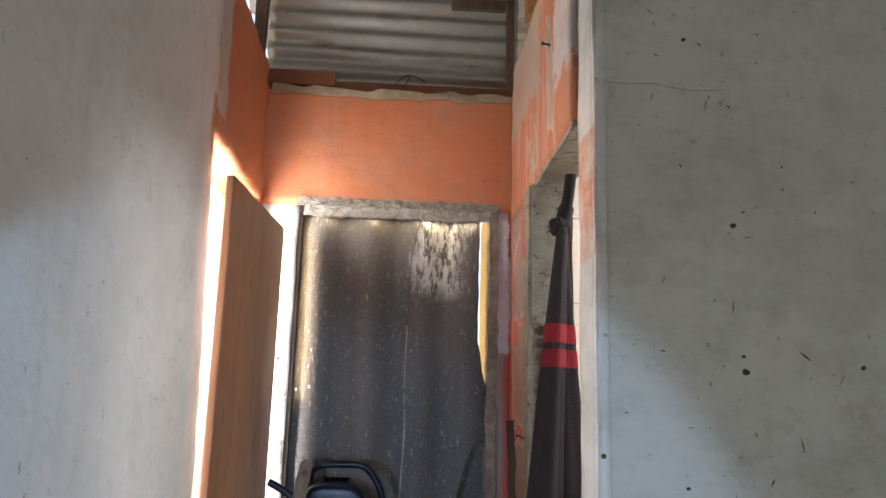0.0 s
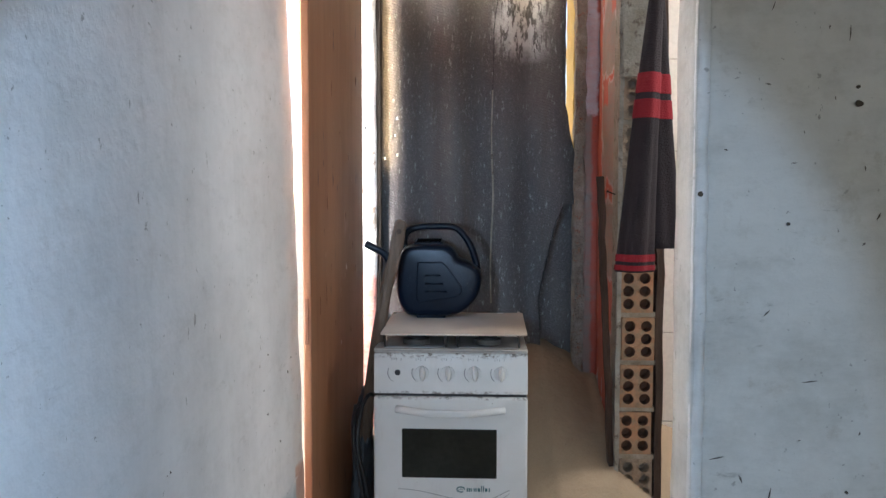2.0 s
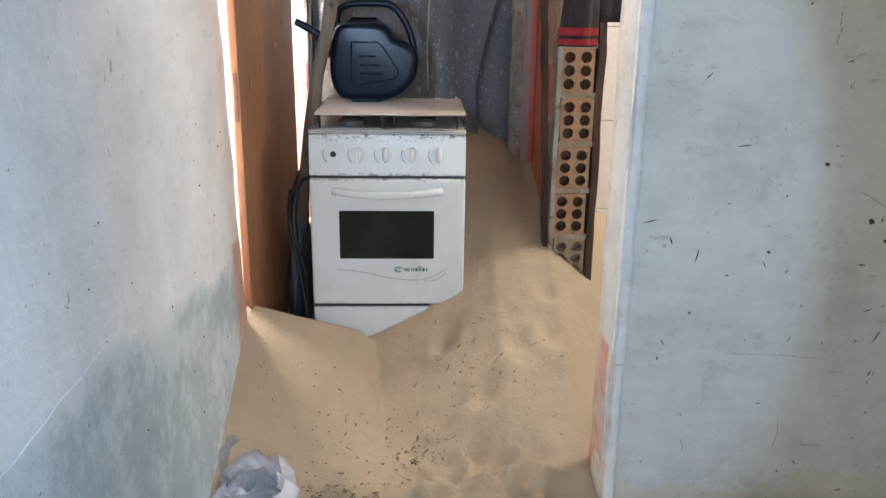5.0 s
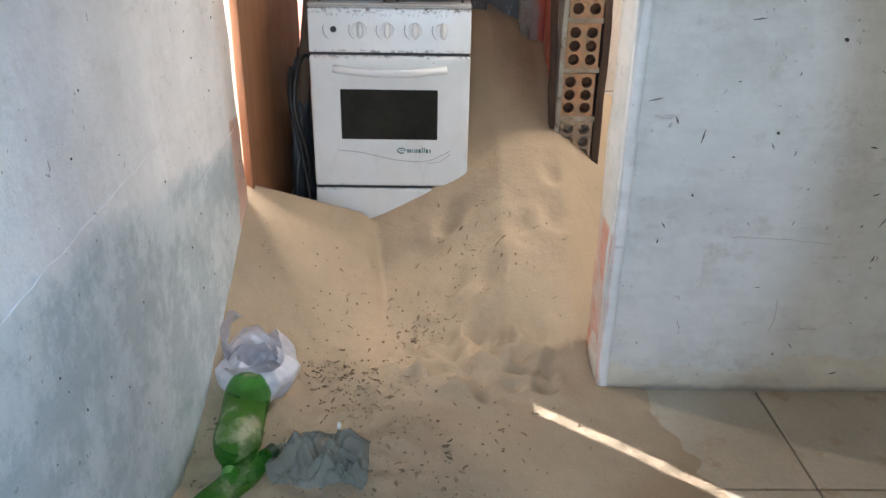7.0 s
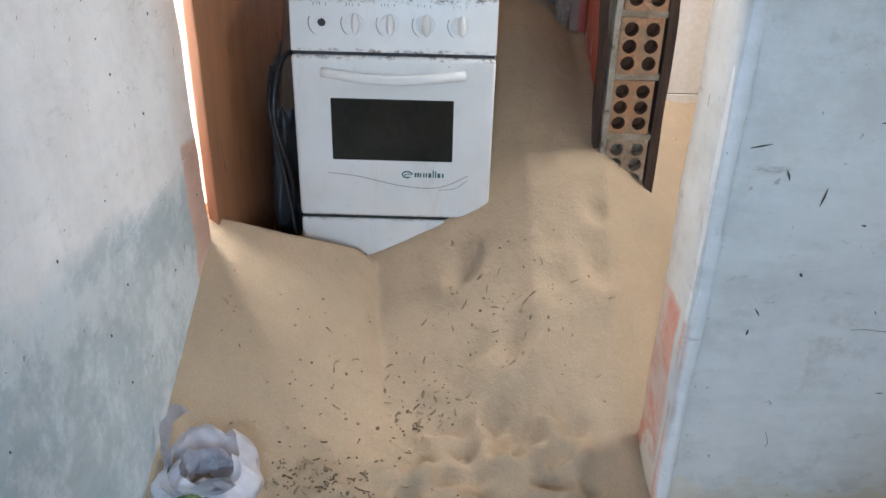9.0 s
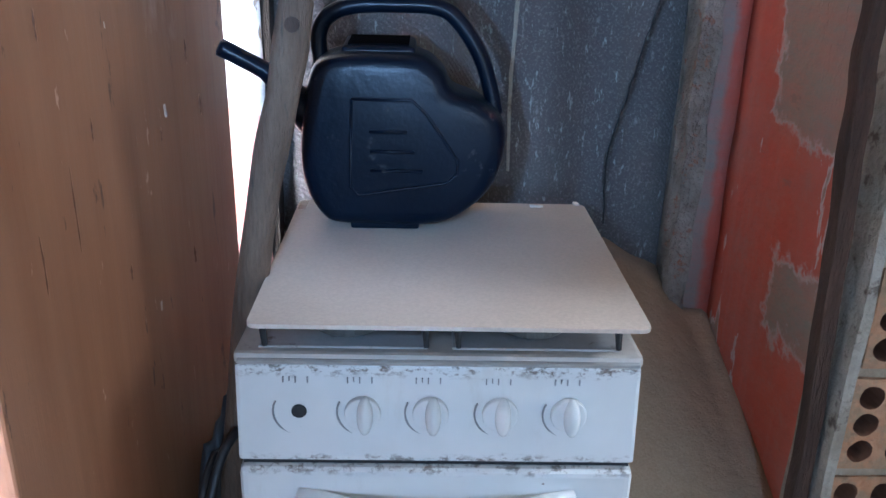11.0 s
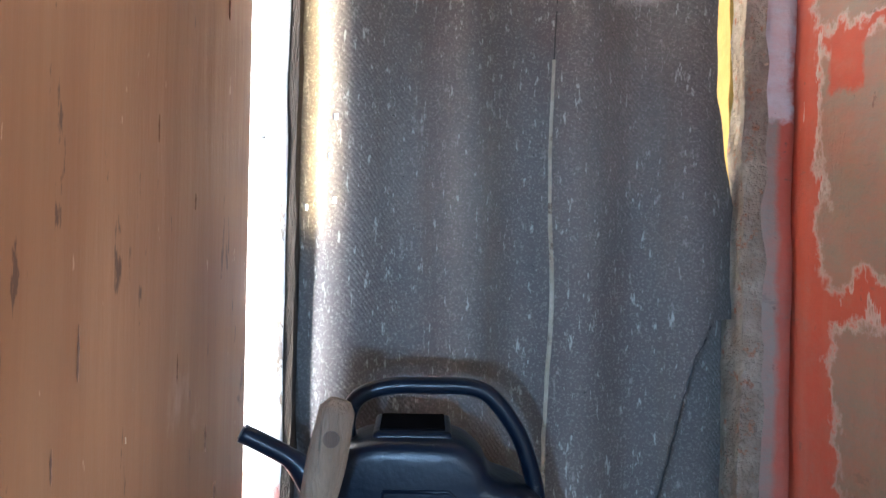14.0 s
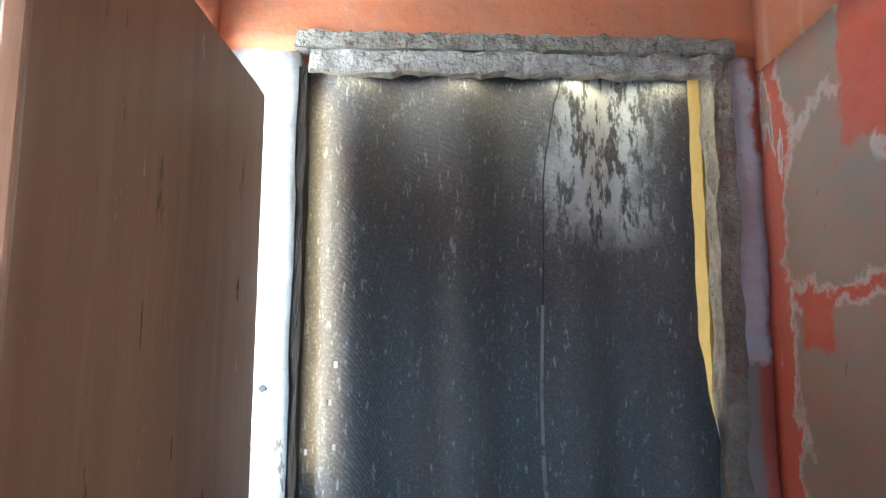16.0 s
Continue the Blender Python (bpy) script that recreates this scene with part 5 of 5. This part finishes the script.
def wall_marks():
    rng = random.Random(4)
    facing = bpy.data.objects["wall_facing"]
    dark = plain("old_plug_hole", (0.06, 0.05, 0.04), (0.11, 0.09, 0.07), 30, 0.9)
    for x, z, r in ((0.647, 2.269, 0.006), (0.748, 1.814, 0.009), (0.760, 1.483, 0.010), (0.756, 1.518, 0.005), (1.028, 1.501, 0.007), (0.441, 1.297, 0.007), (0.623, 1.234, 0.005), (0.981, 0.736, 0.008), (1.149, 0.66, 0.008), (1.02, 0.69, 0.005), (0.758, 0.665, 0.005), (0.862, 0.863, 0.006), (0.594, 0.521, 0.003), (1.24, 1.41, 0.009)):
        r *= 0.7
        b = disc(x, AY - 0.0035, z, r, 0.0035, 12, 0.001)
        part("plug_hole", roughen(b, 60, r * 0.5), dark, facing, "dark plug hole")
    for pts in (((0.431, 2.158), (0.50, 2.150), (0.57, 2.152), (0.66, 2.140), (0.741, 2.145)), ((0.835, 0.26), (0.838, 0.21), (0.828, 0.17)), ((0.605, 0.20), (0.613, 0.175), (0.611, 0.165)), ((0.70, 0.42), (0.80, 0.417), (0.93, 0.405)), ((0.95, 0.80), (1.02, 0.76), (1.10, 0.70), (1.16, 0.655))):
        line = [Vector((p.x, AY - 0.0035, p.z + 0.003 * noise.noise(p * 30))) for p in curve_through([(x, 0, z) for x, z in pts], 8)]
        part("scratch", tube(line, 0.0005, 5), dark if len(pts) != 3 or pts[0][0] < 0.69 else CEMENT, facing, "thin scratch in the limewash")

    nicks = []
    for _ in range(120):
        x, z = rng.uniform(0.48, 1.75), rng.uniform(0.05, 2.4)
        a, n = rng.uniform(-0.5, 0.9) + math.pi / 2, rng.choice((0.004, 0.006, 0.009, 0.016))
        if rng.random() < 0.25:
            a -= math.pi / 2
        mid = Vector((x + 0.0015, AY - 0.0042, z))
        way = Vector((math.cos(a) * n, 0, math.sin(a) * n))
        nicks.append(tube([mid - way, mid + Vector((0.0008, 0, 0)), mid + way], [0.0004, rng.uniform(0.0009, 0.0022), 0.0004], 5))
    part("nicks", join(nicks), dark, facing, "small dark nicks in the plaster")
    side = bpy.data.objects["wall_left_near"]
    wall_x = lambda z: LX - 0.0262 * z + 0.002
    for pts in (((0.80, 0.632), (0.99, 0.643), (1.21, 0.658), (1.46, 0.670)), ((1.61, 0.513), (1.78, 0.530), (1.90, 0.539), (2.13, 0.556)), ((1.10, 0.795), (1.17, 0.790), (1.24, 0.785), (1.34, 0.777))):
        line = [Vector((wall_x(p.z), p.y, p.z + 0.005 * noise.noise(p * 14))) for p in curve_through([(0, y, z) for y, z in pts], 8)]
        part("plaster_ridge", roughen(tube(line, [0.0008 + 0.0014 * abs(noise.noise(p * 25)) for p in line], 6), 40, 0.002), side.data.materials[0], side, "ragged ridge of an old plaster coat")
    pits = []
    for _ in range(46):
        y, z = rng.uniform(0.75, 2.1), rng.uniform(0.08, 0.95)
        n = rng.choice((0.0012, 0.0018, 0.0026))
        pits.append(tube([(wall_x(z) + 0.0015, y, z - n * rng.uniform(0.6, 2)), (wall_x(z) + 0.0015, y + 0.001, z), (wall_x(z) + 0.0015, y, z + n)], [n * 0.2, n * 0.6, n * 0.2], 6))
    part("pits", join(pits), dark, side, "small dark pits")


wall_marks()

# ---- hollow bricks at the side doorway ----


def brick_mesh(w, d, h, material, lining_material):
    """A hollow clay brick seen from its end: two columns of three round holes."""
    bm = bmesh.new()
    n = 16
    cw, ch = w / 2, h / 3
    for i in range(2):
        for j in range(3):
            cx, cz = (i + 0.5) * cw, (j + 0.5) * ch
            hz = h / 2 + (j - 1) * 0.0395
            r = 0.0165
            rim, ring, deep = [], [], []
            for k in range(n):
                a = 2 * math.pi * k / n
                c, s = math.cos(a), math.sin(a)
                q = 1 / max(abs(c), abs(s))
                rim.append(bm.verts.new((cx + q * c * cw / 2, 0, cz + q * s * ch / 2)))
                ring.append(bm.verts.new((cx + r * c, 0.001 * math.sin(5 * k + j), hz + r * s)))
                deep.append(bm.verts.new((cx + r * c, d * 0.5, hz + r * s)))
            for k in range(n):
                e = (k + 1) % n
                bm.faces.new((rim[k], rim[e], ring[e], ring[k]))
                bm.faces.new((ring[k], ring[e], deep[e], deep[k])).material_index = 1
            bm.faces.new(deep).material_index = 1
    for f in ((((0, 0, 0), (0, d, 0), (0, d, h), (0, 0, h))), (((w, 0, 0), (w, 0, h), (w, d, h), (w, d, 0))), (((0, 0, h), (0, d, h), (w, d, h), (w, 0, h))), (((0, 0, 0), (w, 0, 0), (w, d, 0), (0, d, 0)))):
        bm.faces.new([bm.verts.new(p) for p in f])
    me = bpy.data.meshes.new("brick")
    bm.to_mesh(me)
    bm.free()
    me.materials.append(material)
    me.materials.append(lining_material)
    return me


part("soffit", slab(RX + 0.004, RX + 0.116, 1.865, 2.53, 2.106, 2.119, 0.02, 14, 0.004), CEMENT, bpy.data.objects["wall_right_header"], "rough cement soffit")
far_wall = bpy.data.objects["wall_right_far"]
clean, caked = brick_mesh(0.100, 0.085, 0.132, CLAY, HOLE_SHADE), brick_mesh(0.100, 0.085, 0.132, CLAY_DUSTY, CLAY_DUSTY)
joints = []
for k in range(13):
    z = 0.205 + 0.1475 * k
    b = new("brick", caked if k < 2 or k > 6 else clean)
    b.parent = far_wall
    b.location = (0.4125 + 0.003 * math.sin(k * 2.1), 2.442 + 0.003 * math.sin(k * 1.3), z)
    joints.append(slab(0.409, 0.519, 2.446, 2.528, z + 0.1325, z + 0.147, 0.02, 20, 0.003, k))
part("mortar_joints", join(joints), MORTAR, far_wall, "thick crumbling mortar joints")
part("rough_plaster", slab(0.408, 0.520, 2.428, 2.441, 1.66, 2.110, 0.02, 16, 0.007), CEMENT, far_wall, "rough plaster over the upper bricks")
part("plaster_edge", slab(0.398, 0.4115, 2.437, 2.530, 0.2, 2.112, 0.02, 25, 0.004), CEMENT, far_wall, "broken plaster edge")

# ---- tiles ----


def tile_mesh(w, h, depth, name):
    bm = box(0, w, 0, h, -depth, 0, 0.0015, 1)
    me = bpy.data.meshes.new(name)
    bm.to_mesh(me)
    bm.free()
    return me


floor = bpy.data.objects["floor_base"]
T = 0.45
me = tile_mesh(T - 0.005, T - 0.005, 0.01, "tile")
me.materials.append(TILE)
for i in range(-4, 4):
    for j in range(-6, 2):
        x, y = 0.8325 + T * i, 1.3455 + T * j
        if x > 2.2 or x < -1.0:
            continue
        b = new("tile", me)
        b.parent = floor
        b.location = (x, y, 0.0006 * math.sin(i * 3 + j * 5))
bath = bpy.data.objects["wall_bath_back"]
me = tile_mesh(0.30 - 0.003, 0.335 - 0.003, 0.008, "tile")
me.materials.append(WHITE_TILE)
for i in range(6):
    for j in range(7):
        b = new("tile", me)
        b.parent = bath
        b.matrix_basis = pose(0.545 + 0.30 * i, BY + 0.004, 0.13 + 0.335 * j, 90)
